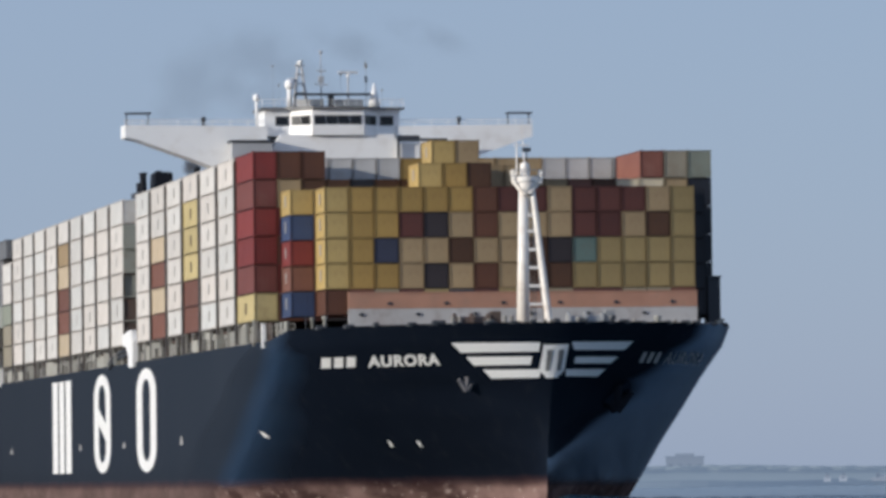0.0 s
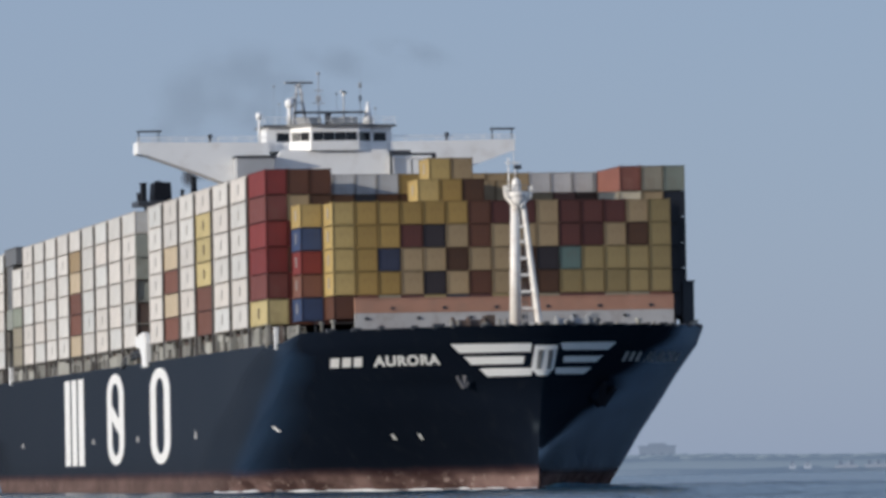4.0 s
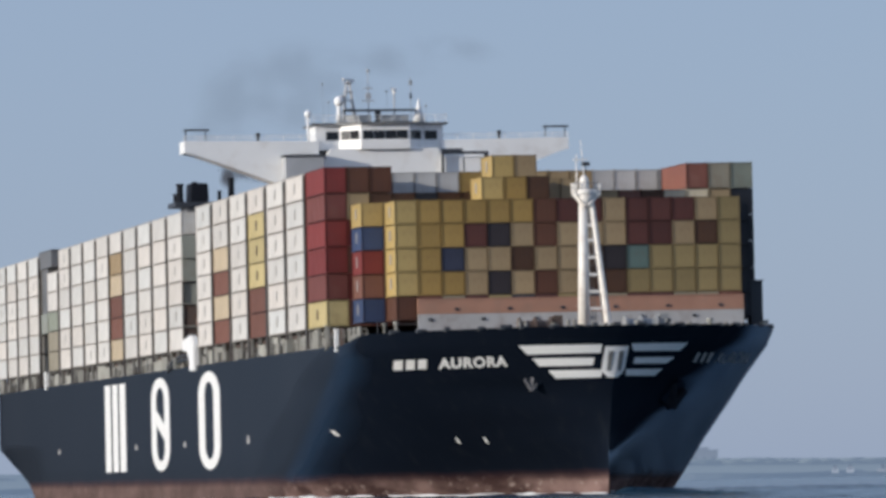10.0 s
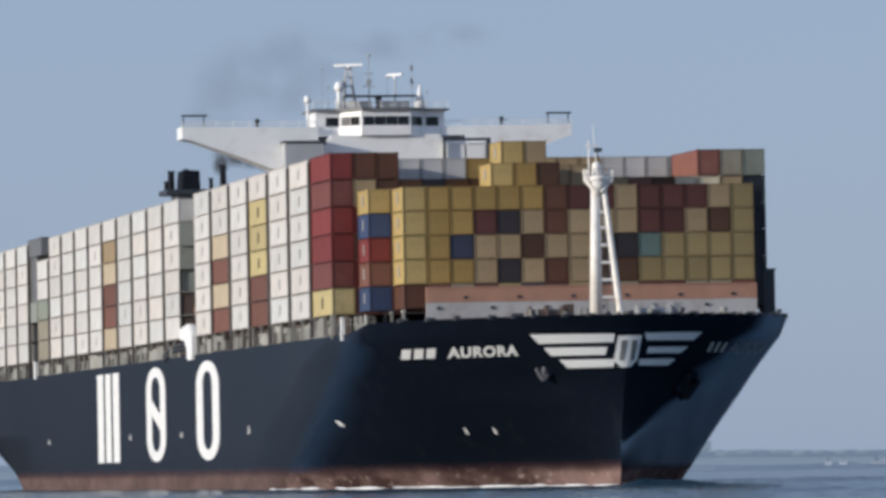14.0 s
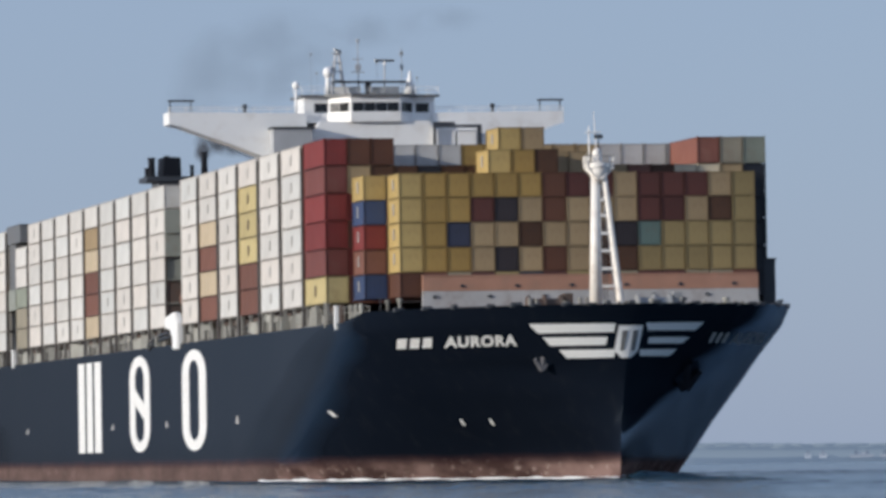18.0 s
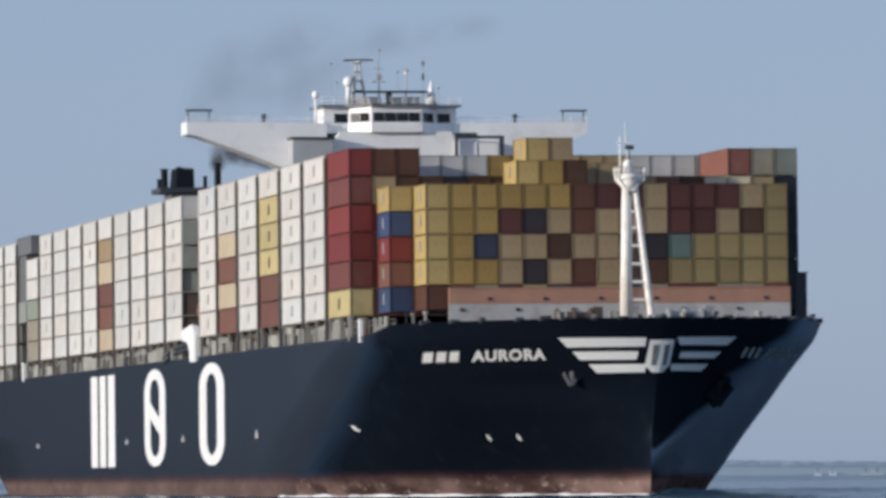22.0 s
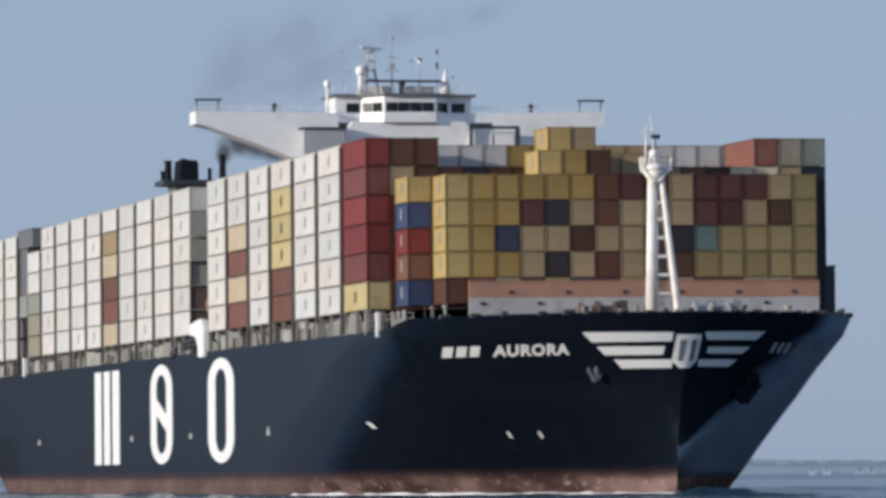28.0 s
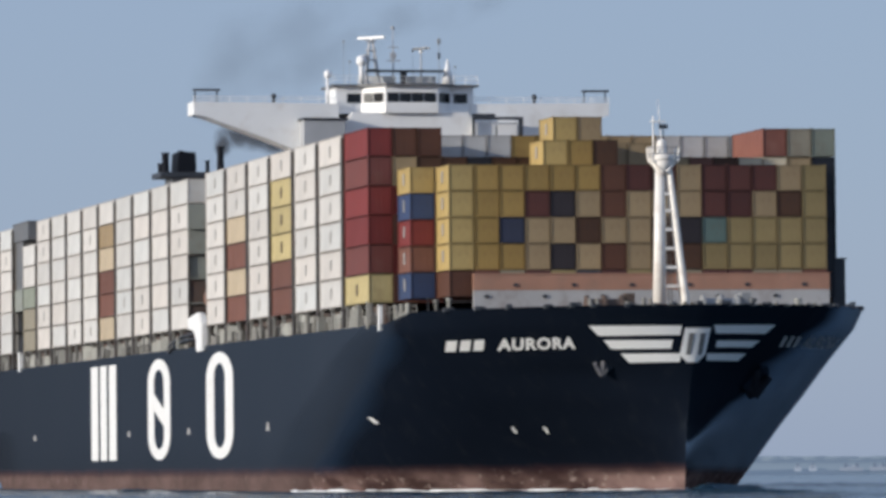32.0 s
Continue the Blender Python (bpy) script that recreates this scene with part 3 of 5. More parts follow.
for c, code in ((4, "Q"), (5, "O")):
    container("short", code, -3.05, -19.15 + c * P, 21.6 + 4 * TEU * 0.992, marked=c == 4)
# second bay: short, seventeen abreast; what shows past the first one
for t, code in enumerate("UBRUQ"):
    container("short", code, -6.25, -21.69, 19.0 + t * TEU, marked=True)
for t, code in enumerate("KKKKK"):
    container("short", code, -6.25, -21.69 + 16 * P, 19.0 + t * TEU)
for k, t, code in ((6, 5, "O"), (7, 5, "O"), (6, 6, "Q"), (7, 6, "T"), (8, 5, "T"), (9, 5, "T")):
    container("short", code, -9.6, -21.69 + k * P, 19.0 + t * TEU, marked=t == 6 and k == 6)
# full-beam bays: front edge and what the starboard row holds from the bottom up
BAYS = [(-14.9, "YSRRSR"), (-28.5, "WWWWWW"), (-42.1, "WWWWWW"), (-55.7, "BBYYYW"), (-69.3, "WWWWWW"), (-82.9, "BABAWW"), (-96.5, "WWWWWW"),
        (-120.9, "WWWWWW"), (-134.5, "WWWWWW"), (-148.1, "WWWWWW"), (-161.7, "WWWWWW"), (-175.3, "ABBATW"), (-188.9, "WWWWWW"),
        (-202.5, "WWWWWW"), (-216.1, "WWWWWW"), (-229.7, "WWWWWW"), (-243.3, "JJHWW"), (-265.7, "WWWWWW"), (-279.3, "WWWWWW"),
        (-292.9, "WWWWWW"), (-306.5, "WWWWWW")]
for b, (xf, col) in enumerate(BAYS):
    for t, code in enumerate(col):
        container("long", code, xf, -24.13, BASE + t * TIER, marked=code in "WY" and (b < 7 or rnd.random() < 0.2))
# tops and the port edge that show over and past the foremost bay
for k, code in ((1, "X"), (2, "X"), (16, "F"), (17, "J"), (18, "H")):
    container("long", code, -14.9, -24.13 + k * P, BASE + 5 * TIER)
container("long", "T", -14.9, -24.13 + P, BASE + 4 * TIER)
# dark box in place of the shaded hole under the red tops
container("long", "D", -14.9, -24.13 + 2 * P, BASE + 4 * TIER)
# first five are dark boxes that paint in shade below the grey tops
for k, code in enumerate("DKDDDMTTTTBDCCT"):
    container("long", code, -14.9, -24.13 + (k + 3) * P, BASE + 4 * TIER)
for t, code in enumerate("BRBR"):
    container("long", code, -14.9, -24.13 + P, BASE + t * TIER)
for t in range(5):
    container("long", "K", -14.9, -24.13 + 18 * P, BASE + t * TIER)
for k, code in enumerate("WWGGGGOOOTTTGGGGWW"):
    container("long", code, -28.5, -24.13 + (k + 1) * P, BASE + 5 * TIER)

# the rest of the stow, hidden behind the outer rows
STOW = bpy.data.materials.new("stow_paint")
STOW.use_nodes = True
sn = STOW.node_tree.nodes
geo, rp = sn.new("ShaderNodeNewGeometry"), sn.new("ShaderNodeValToRGB")
rp.color_ramp.interpolation = "CONSTANT"
while len(rp.color_ramp.elements) < 6:
    rp.color_ramp.elements.new(1.0)
for e, (pos, c) in zip(rp.color_ramp.elements, ((0, (0.30, 0.235, 0.11)), (0.2, (0.17, 0.05, 0.04)), (0.3, (0.15, 0.06, 0.04)), (0.55, (0.05, 0.05, 0.06)), (0.68, (0.26, 0.22, 0.15)), (0.8, (0.09, 0.035, 0.03)))):
    e.position, e.color = pos, (*c, 1)
STOW.node_tree.links.new(geo.outputs["Random Per Island"], rp.inputs[0])
STOW.node_tree.links.new(rp.outputs[0], sn["Principled BSDF"].inputs["Base Color"])
bm = bmesh.new()
for b, (xf, col) in enumerate(BAYS):
    for k in range(1, 19):
        for t in range(len(col)):
            if b == 0 and (t >= 4 or (k == 18) or (k == 2 and t == 4) or k == 1):
                continue
            if b == 1 and t == 5:
                continue
            y0 = -24.13 + k * P + 0.05
            box(bm, xf - 12.19, xf, y0, y0 + 2.44, BASE + t * TIER, BASE + t * TIER + 2.88)
for k in range(1, 16):
    for t in range(5):
        y0 = -21.69 + k * P + 0.05
        box(bm, -12.3, -6.25, y0, y0 + 2.44, 19.0 + t * TEU, 19.0 + t * TEU + 2.58)
for c in range(1, 15):
    box(bm, -6.06, 0, -19.1 + c * P, -16.66 + c * P, 19.0, 21.56)
o = part("stowed_cargo", bm, STOW, ship, "inner rows of stacked containers in mixed colours")
tagged(o, kind="stuff")


# breakwater ahead of the first bay
bm = bmesh.new()
box(bm, 0.5, 0.8, -16.9, 18.9, 16.6, 19.6)
breakwater = part("breakwater", bm, BREAK_GREY, ship, "pale grey lower part of the breakwater wall")
bm = bmesh.new()
box(bm, 0.45, 0.83, -16.9, 18.9, 19.6, 21.12)
box(bm, 0.3, 0.9, -16.9, 18.9, 21.12, 21.24)
part("top_strake", bm, SALMON, breakwater, "faded salmon upper strake")
for i in range(12):
    bm = bmesh.new()
    y = -15.6 + i * 2.9
    z = 20.1 if i % 2 else 19.0
    prism(bm, [(y - 0.32, z), (y, z - 0.2), (y + 0.32, z), (y, z + 0.2)], 0, 0.78, 0.92)
    part("bracket", bm, STEEL_DARK, breakwater)

# ---- gallery along the deck edge ----
for s in (-1, 1):
    for xa, xb in ((-14.0, -108.9), (-120.5, -256.3), (-265.3, -319.0)):
        bm = bmesh.new()
        ya, yb = sorted((s * 22.3, s * 22.6))
        box(bm, xb, xa, ya, yb, 16.6, 18.7)
        part("hatch_coaming", bm, COAMING, ship, "rusty dark hatch coaming")
bm = bmesh.new()
box(bm, -0.18, 0.18, -0.16, 0.16, 0, 2.2)
box(bm, -0.3, 0.3, -0.25, 0.25, 2.05, 2.25)
box(bm, -0.3, 0.3, -0.25, 0.25, 0, 0.08)
prism(bm, [(0.1, 0.0), (1.5, 0.0), (0.1, 1.6)], 0, -0.05, 0.05)
POST = mesh_of("stanchion", bm, STEEL_GREY)
rs = random.Random(11)
for xf, col in BAYS:
    for dx in (0.35, 6.1, 11.8):
        for s in (-1, 1):
            o = part("stanchion", POST, None, ship)
            o.matrix_basis = pose(xf - dx, s * 23.85, 16.6, 0, 0, 0 if s < 0 else 180)
GEAR_PALE = mat("gear_pale", (0.30, 0.295, 0.265), 0.6, stain=RUST, stain_amt=0.4, grain=1.2, obj_var=0.5)
VENT = []
bm = bmesh.new()
tube(bm, (0, 0, 0), (0, 0, 0.9), 0.28, 10)
tube(bm, (0, 0, 0.85), (0, 0, 1.35), 0.5, 10, 0.42)
VENT.append(mesh_of("vent", bm, GEAR_PALE))
bm = bmesh.new()
box(bm, -0.9, 0.9, -0.35, 0.35, 0, 1.15)
box(bm, -0.95, 0.95, -0.4, 0.4, 1.15, 1.22)
VENT.append(mesh_of("locker", bm, GEAR_PALE))
bm = bmesh.new()
for x in (-0.5, 0.5):
    tube(bm, (x, 0, 0), (x, 0, 0.75), 0.22, 10)
    tube(bm, (x, 0, 0.7), (x, 0, 0.82), 0.3, 10)
box(bm, -0.95, 0.95, -0.35, 0.35, 0, 0.12)
VENT.append(mesh_of("bollard", bm, STEEL_GREY))
for xf, col in BAYS:
    for dx in (1.6, 3.3, 4.8, 7.6, 9.2, 10.6):
        if rs.random() < 0.8:
            me = rs.choice(VENT)
            o = part(me.name.split(".")[0], me, None, ship)
            o.matrix_basis = pose(xf - dx + rs.uniform(-0.4, 0.4), -23.45, 16.58, 0, 0, rs.choice((0, 90, 25))) @ Matrix.Diagonal((1.25, 1.1, rs.uniform(1.0, 1.6), 1))
# open rail along the deck edge
for xa, xb in ((-12.0, -106.0), (-118.0, -319.0)):
    for s in (-1, 1):
        bm = bmesh.new()
        for z in (17.1, 17.6):
            tube(bm, (xa, s * 24.0, z), (xb, s * 24.0, z), 0.035, 5)
        part("deck_rail", bm, STEEL_GREY, ship)

# lashing bridges between the bays
for i, (xf, col) in enumerate(BAYS):
    if i == 0:
        continue
    bm = bmesh.new()
    x0, x1 = xf + 0.25, xf + 0.85
    for k in range(0, 20):
        y = -24.1 + k * P
        box(bm, x0, x1, y - 0.07, y + 0.07, 16.6, 27.3)
    for z in (18.6, 21.5, 24.4, 27.3):
        box(bm, x0, x1, -24.15, 24.15, z, z + 0.16)
    part("lashing_bridge", bm, LASHING, ship, "dark steel lashing bridge")
    if i != 7:
        # added dark strip that draws the shaded gap between bays wider
        bm = bmesh.new()
        box(bm, xf + 0.2, xf + 1.2, -24.22, -23.85, 16.6, BASE + len(col) * TIER - 0.4)
        part("lashing_post", bm, LASHING, ship)
# added panel with a darker foot, coloured as shade on the container ends
bm = bmesh.new()
box(bm, -120.55, -120.35, -24.1, -14.0, 18.8, 33.3)
for z in (21.7, 24.6, 27.5, 30.4):
    box(bm, -120.4, -119.9, -24.1, -14.0, z, z + 0.15)
part("lashing_wall", bm, GAP_GREY, ship, "grey-green panel painting in the shade on container ends")
bm = bmesh.new()
box(bm, -120.36, -120.2, -23.9, -15.0, 18.8, 24.5)
part("lashing_wall_foot", bm, COAMING, ship)
bm = bmesh.new()
box(bm, -15.2, -13.2, 23.2, 24.5, 16.6, 23.0)
box(bm, -15.4, -13.0, 23.1, 24.6, 23.0, 23.15)
part("side_tower", bm, STEEL_DARK, ship, "dark steel stair tower at the deck edge")
for x, z0, z1, w, paint, tone in ((-11.2, 16.0, 18.4, 0.34, SHIP_WHITE, "white"), (-15.7, 16.3, 18.9, 0.22, GEAR_PALE, "grey"), (-19.6, 16.5, 18.6, 0.16, GEAR_PALE, "grey")):
    bm = bmesh.new()
    y = -half_breadth(x, 16.6)
    box(bm, x - w, x + w, y - 0.12, y + 0.25, z0, z1)
    box(bm, x - w * 1.3, x + w * 1.3, y - 0.16, y + 0.3, z1, z1 + 0.1)
    part("fairlead_post", bm, paint, ship, tone + " post at the deck edge")
# mooring frame at the step of the bulwark, posts just forward of it
mooring = part("mooring_frame", bmesh.new(), GEAR_PALE, ship, "grey steel mooring frame at the deck edge")
for x in (-9.3, -6.4, -3.6):
    bm = bmesh.new()
    tube(bm, (x, -22.5, 16.6), (x, -22.5, 18.5), 0.26, 10)
    part("post", bm, GEAR_PALE, mooring)
bm = bmesh.new()
box(bm, -9.5, -3.4, -22.7, -22.3, 17.0, 17.6)
part("roller_bar", bm, GEAR_PALE, mooring)
for x, y, z in ((-0.2, -20.4, 18.75), (0.1, -19.2, 18.9), (-0.5, 21.3, 18.2), (-1.5, 21.9, 18.4)):
    bm = bmesh.new()
    tube(bm, (x, y, 16.6), (x, y, z), 0.17, 8)
    tube(bm, (x, y, z - 0.3), (x, y, z), 0.3, 10)
    part("mooring_post", bm, GEAR_PALE, ship)

# davit with its boat in the gap beside the house
for s in (-1, 1):
    davit = part("davit", bmesh.new(), SHIP_WHITE, ship, "white boat davit")
    bm = bmesh.new()
    prism(bm, [(-118.6, 18.7), (-114.8, 18.4), (-113.1, 17.3), (-113.1, 16.0), (-109.3, 16.0), (-109.3, 19.2), (-110.4, 20.3), (-112.2, 20.5), (-118.6, 20.0)], 1,
          *sorted((s * 24.6, s * 23.8)))
    bmesh.ops.bevel(bm, geom=bm.edges[:], offset=0.12, segments=2, affect="EDGES")
    part("davit_arm", bm, SHIP_WHITE, davit)
    bm = bmesh.new()
    ball(bm, (0, 0, 0), 1.0, 14)
    bmesh.ops.transform(bm, matrix=Matrix.Translation((-115.2, s * 21.6, 22.2)) @ Matrix.Diagonal((4.4, 1.5, 1.5, 1)), verts=bm.verts)
    part("lifeboat", mesh_of("lifeboat", bm, BOAT_ORANGE, True), None, davit, "enclosed brown-orange lifeboat")

# boarding ladder stowed along the deck edge
for s in (-1, 1):
    ladder = part("boarding_ladder", bmesh.new(), STEEL_DARK, ship, "dark boarding ladder stowed along the deck edge")
    for z in (0.0, 0.55):
        bm = bmesh.new()
        for p, q in (((-134.0, 16.3), (-129.0, 17.05)), ((-129.0, 17.05), (-122.0, 17.5)), ((-122.0, 17.5), (-113.6, 17.6))):
            tube(bm, (p[0], s * 24.3, p[1] + z), (q[0], s * 24.3, q[1] + z), 0.16, 6)
        part("stringer", bm, STEEL_DARK, ladder)

# ---- accommodation and bridge ----
house = part("accommodation", bmesh.new(), SHIP_WHITE, ship, "white accommodation block with the bridge on top")
bm = bmesh.new()
box(bm, -120.0, -111.0, -10.5, 10.5, 16.6, 41.2)
part("deckhouse", bm, SHIP_WHITE, house)
for z in (19.6, 22.6, 25.6, 28.6, 31.6, 34.6, 37.6):
    bm = bmesh.new()
    box(bm, -120.3, -110.7, -11.2, 11.2, z, z + 0.14)
    part("deck_edge", bm, SHIP_WHITE, house)
for z in (20.8, 23.8, 26.8, 29.8, 32.8, 35.8, 38.8):
    for k in range(8):
        bm = bmesh.new()
        y = -8.4 + k * 2.4
        box(bm, -111.02, -110.96, y - 0.35, y + 0.35, z, z + 0.6)
        part("cabin_window", bm, GLASS_DARK, house)
bm = bmesh.new()
prism(bm, [(-7.9, 41.2), (8.3, 41.2), (7.3, 43.5), (-6.3, 43.5)], 0, -119.5, -111.0)
part("bridge_base", bm, SHIP_WHITE, house)


def outline(front, z0, z1, grow=0.0):
    """The wheelhouse in plan: a middle part that stands forward with slanting cheeks."""
    g = grow
    pts = [(-119.5, -7.9 - g), (-112.9 + g, -7.9 - g), (-112.9 + g, -4.9 - g), (-110.6 + g, -2.6), (-110.6 + g, 3.6), (-112.9 + g, 5.6 + g), (-112.9 + g, 8.3 + g), (-119.5, 8.3 + g)]
    bm = bmesh.new()
    prism(bm, pts, 2, z0, z1)
    return bm


part("wheelhouse", outline(0, 43.4, 46.55), SHIP_WHITE, house)
part("window_sill", outline(0, 43.4, 44.55, 0.12), SHIP_WHITE, house)
part("roof", outline(0, 46.55, 46.8, 0.55), CASING, house, "dark-edged wheelhouse roof")


def pane(p, q, z0, z1, glass=GLASS_DARK, label="dark bridge window"):
    p, q = Vector((*p, 0)), Vector((*q, 0))
    d = (q - p).normalized()
    out = Vector((d.y, -d.x, 0)) * 0.04
    bm = bmesh.new()
    vs = []
    for c in (p + out, q + out, q - out, p - out):
        vs.append(bm.verts.new((c.x, c.y, z0)))
    wt = [bm.verts.new((v.co.x, v.co.y, z1)) for v in vs]
    for i in range(4):
        j = (i + 1) % 4
        bm.faces.new((vs[i], vs[j], wt[j], wt[i]))
    bm.faces.new(vs)
    bm.faces.new(wt)
    bmesh.ops.recalc_face_normals(bm, faces=bm.faces)
    part("bridge_window", bm, glass, house, label)


for p, q, n in (((-112.9, -6.7), (-112.9, -5.0), 1), ((-112.75, -4.75), (-110.75, -2.75), 2), ((-110.6, -2.4), (-110.6, 3.4), 4), ((-110.75, 3.75), (-112.75, 5.45), 2), ((-112.9, 5.9), (-112.9, 7.6), 1)):
    for i in range(n):
        t0, t1 = (i + 0.025) / n, (i + 0.975) / n
        f = lambda t: (p[0] + (q[0] - p[0]) * t, p[1] + (q[1] - p[1]) * t)
        # first cheek pane is paler: the bright sky's glare painted into the glass
        if p == (-112.75, -4.75) and i == 0:
            pane(f(t0), f(t1), 44.66, 45.76, GLARE_GLASS, "bridge window with the sky's glare painted in")
        else:
            pane(f(t0), f(t1), 44.66, 45.76)
for s, end in ((-1, -24.75), (1, 24.3)):
    bm = bmesh.new()
    y = lambda v: v if s < 0 else -v
    prism(bm, [(s * 7.8, 44.55), (end, 44.75), (end, 43.25), (s * 23.4, 43.0), (s * 16.3, 40.5), (s * 12.5, 39.0), (s * 7.8, 39.0)], 0, -116.2, -112.0)
    part("bridge_wing", bm, SHIP_WHITE, house, "white bridge wing with a sloping underside")
    bm = bmesh.new()
    for z in (45.0, 45.3):
        tube(bm, (-112.2, s * 8, z), (-112.2, end, z), 0.05, 5)
    for k in range(9):
        yy = s * 8 + (end - s * 8) * k / 8
        tube(bm, (-112.2, yy, 44.5), (-112.2, yy, 45.3), 0.05, 5)
    part("wing_rail", bm, SHIP_WHITE, house)
    # lamp board over the wing's end
    bm = bmesh.new()
    ya, yb = sorted((end, end - s * 3.1))
    box(bm, -113.0, -112.0, ya, yb, 46.0, 46.2)
    for yy in (ya + 0.15, yb - 0.4):
        box(bm, -112.6, -112.4, yy, yy + 0.12, 44.6, 46.0)
    part("wing_shelter", bm, STEEL_DARK, house, "dark shelter board on posts")
    bm = bmesh.new()
    tube(bm, (-112.3, s * 15.4, 44.6), (-112.3, s * 15.4, 45.3), 0.18, 8)
    ball(bm, (-112.2, s * 15.4, 45.4), 0.32, 10)
    part("searchlight", bm, STEEL_DARK, house)
# side shelters under the wings
bm = bmesh.new()
box(bm, -112.0, -109.4, -12.4, -7.6, 36.6, 42.5)
part("side_shelter", bm, RIG, house, "grey shelter wall beside the house")
bm = bmesh.new()
box(bm, -112.0, -109.2, -12.6, -7.3, 42.5, 42.75)
part("shelter_roof", bm, STEEL_DARK, house)
bm = bmesh.new()
for y0, y1, z0, z1 in ((7.5, 13.5, 42.6, 42.95), (7.5, 7.8, 36.6, 42.6), (13.0, 13.5, 36.6, 42.6), (7.5, 10.2, 42.95, 43.3)):
    box(bm, -110.2, -109.8, y0, y1, z0, z1)
part("frame", bm, STEEL_DARK, house, "dark steel frame beside the house")
for y0, y1 in ((7.9, 10.3), (10.6, 12.9)):
    bm = bmesh.new()
    box(bm, -112.2, -110.4, y0, y1, 36.6, 42.3)
    part("locker", bm, SHIP_WHITE, house)
# monkey island
bm = bmesh.new()
box(bm, -114.0, -112.4, -4.3, 4.8, 48.3, 48.5)
box(bm, -113.4, -113.0, -0.25, 0.45, 46.8, 48.3)
part("roof_beam", bm, STEEL_DARK, house)
bm = bmesh.new()
box(bm, -116.0, -114.2, -4.0, -0.6, 46.8, 47.9)
box(bm, -116.0, -114.2, 0.8, 4.2, 46.8, 47.9)
part("roof_house", bm, SHIP_WHITE, house)
bm = bmesh.new()
for z in (47.3, 47.75):
    for a, b in (((-112.3, -8.3), (-112.3, 8.7)), ((-112.3, -8.3), (-119, -8.3)), ((-112.3, 8.7), (-119, 8.7))):
        tube(bm, (*a, z), (*b, z), 0.03, 5)
for k in range(13):
    yy = -8.3 + 17 * k / 12
    tube(bm, (-112.3, yy, 46.8), (-112.3, yy, 47.75), 0.035, 5)
part("roof_rail", bm, SHIP_WHITE, house)
for y, z in ((-4.9, 49.55), (-8.9, 48.0)):
    bm = bmesh.new()
    tube(bm, (-113, y, 46.8 if y > -8 else 44.6), (-113, y, z - 0.4), 0.3 if y > -8 else 0.16, 10)
    ball(bm, (-113, y, z), 0.62 if y > -8 else 0.45, 12, 1.1)
    part("radome", mesh_of("radome", bm, SHIP_WHITE, True), None, house, "white radome on a stalk")
bm = bmesh.new()
tube(bm, (-113.5, 5.4, 46.8), (-113.5, 5.4, 49.8), 0.75, 12, 0.12)
part("vent_cone", mesh_of("vent_cone", bm, SHIP_WHITE, True), None, house)
bm = bmesh.new()
for a, b in (((-115.0, -4.2), (-114.4, -3.7)), ((-115.0, -2.6), (-114.4, -3.3)), ((-113.4, -4.2), (-114.0, -3.7)), ((-113.4, -2.6), (-114.0, -3.3))):
    tube(bm, (*a, 46.8), (*b, 51.9), 0.11, 6)
for z in (48.6, 49.7, 50.8, 51.9):
    box(bm, -114.7, -113.7, -4.1, -2.9, z, z + 0.1)
ball(bm, (-113.9, -4.3, 50.1), 0.35, 8)
part("radar_mast", bm, RIG, house, "grey lattice radar mast")
bm = bmesh.new()
tube(bm, (-114.2, -0.9, 46.8), (-114.2, -0.9, 53.3), 0.1, 8, 0.05)
for z, w in ((49.6, 0.8), (51.2, 0.6)):
    box(bm, -114.3, -114.1, -0.9 - w, -0.9 + w, z, z + 0.12)
box(bm, -114.5, -113.9, -1.2, -0.6, 49.9, 50.6)
ball(bm, (-114.2, -0.9, 53.5), 0.24, 8)
part("signal_mast", bm, RIG, house)
bm = bmesh.new()
tube(bm, (-114.0, 4.5, 46.8), (-114.0, 4.5, 52.6), 0.06, 6, 0.03)
box(bm, -114.15, -113.85, 4.35, 4.65, 49.9, 50.6)
box(bm, -114.15, -113.85, 4.32, 4.68, 51.6, 52.2)
part("antenna", bm, SHIP_GREY, house)
for y, h in ((-6.6, 51.9), (-5.9, 49.6), (1.6, 50.9), (6.6, 49.0)):
    bm = bmesh.new()
    tube(bm, (-115.0, y, 46.8), (-115.0, y, h), 0.03, 5, 0.015)
    ball(bm, (-115.0, y, h), 0.16, 6)
    part("antenna", bm, SHIP_GREY, house)
SCANNERS = []
for (x, y, z), w, rpm, off in (((-114.2, -3.45, 52.3), 1.85, 26.49, 267.8), ((-113.2, 2.2, 51.0), 1.25, 25.0, 7.5)):
    bm = bmesh.new()
    box(bm, 0.0, 0.16, -w, w, -0.1, 0.16)
    box(bm, -0.14, 0.0, -w * 0.97, w * 0.97, -0.12, 0.12, 1)
    tube(bm, (0, 0, -0.5), (0, 0, -0.1), 0.2, 8)
    sc = part("radar_scanner", mesh_of("radar_scanner", bm, [SHIP_WHITE, STEEL_DARK]), None, ship, "turning radar scanner bar, white face and dark back")
    SCANNERS.append((sc, (x, y, z), rpm, off))
bm = bmesh.new()
tube(bm, (-113.2, 2.2, 46.8), (-113.2, 2.2, 50.6), 0.1, 6)
part("scanner_post", bm, RIG, house)

# ---- funnel ----
funnel = part("funnel", bmesh.new(), FUNNEL_BLACK, ship, "grey engine casing with black exhaust trunks")
bm = bmesh.new()
box(bm, -264.9, -257.6, -20.5, 20.5, 16.6, 36.4)
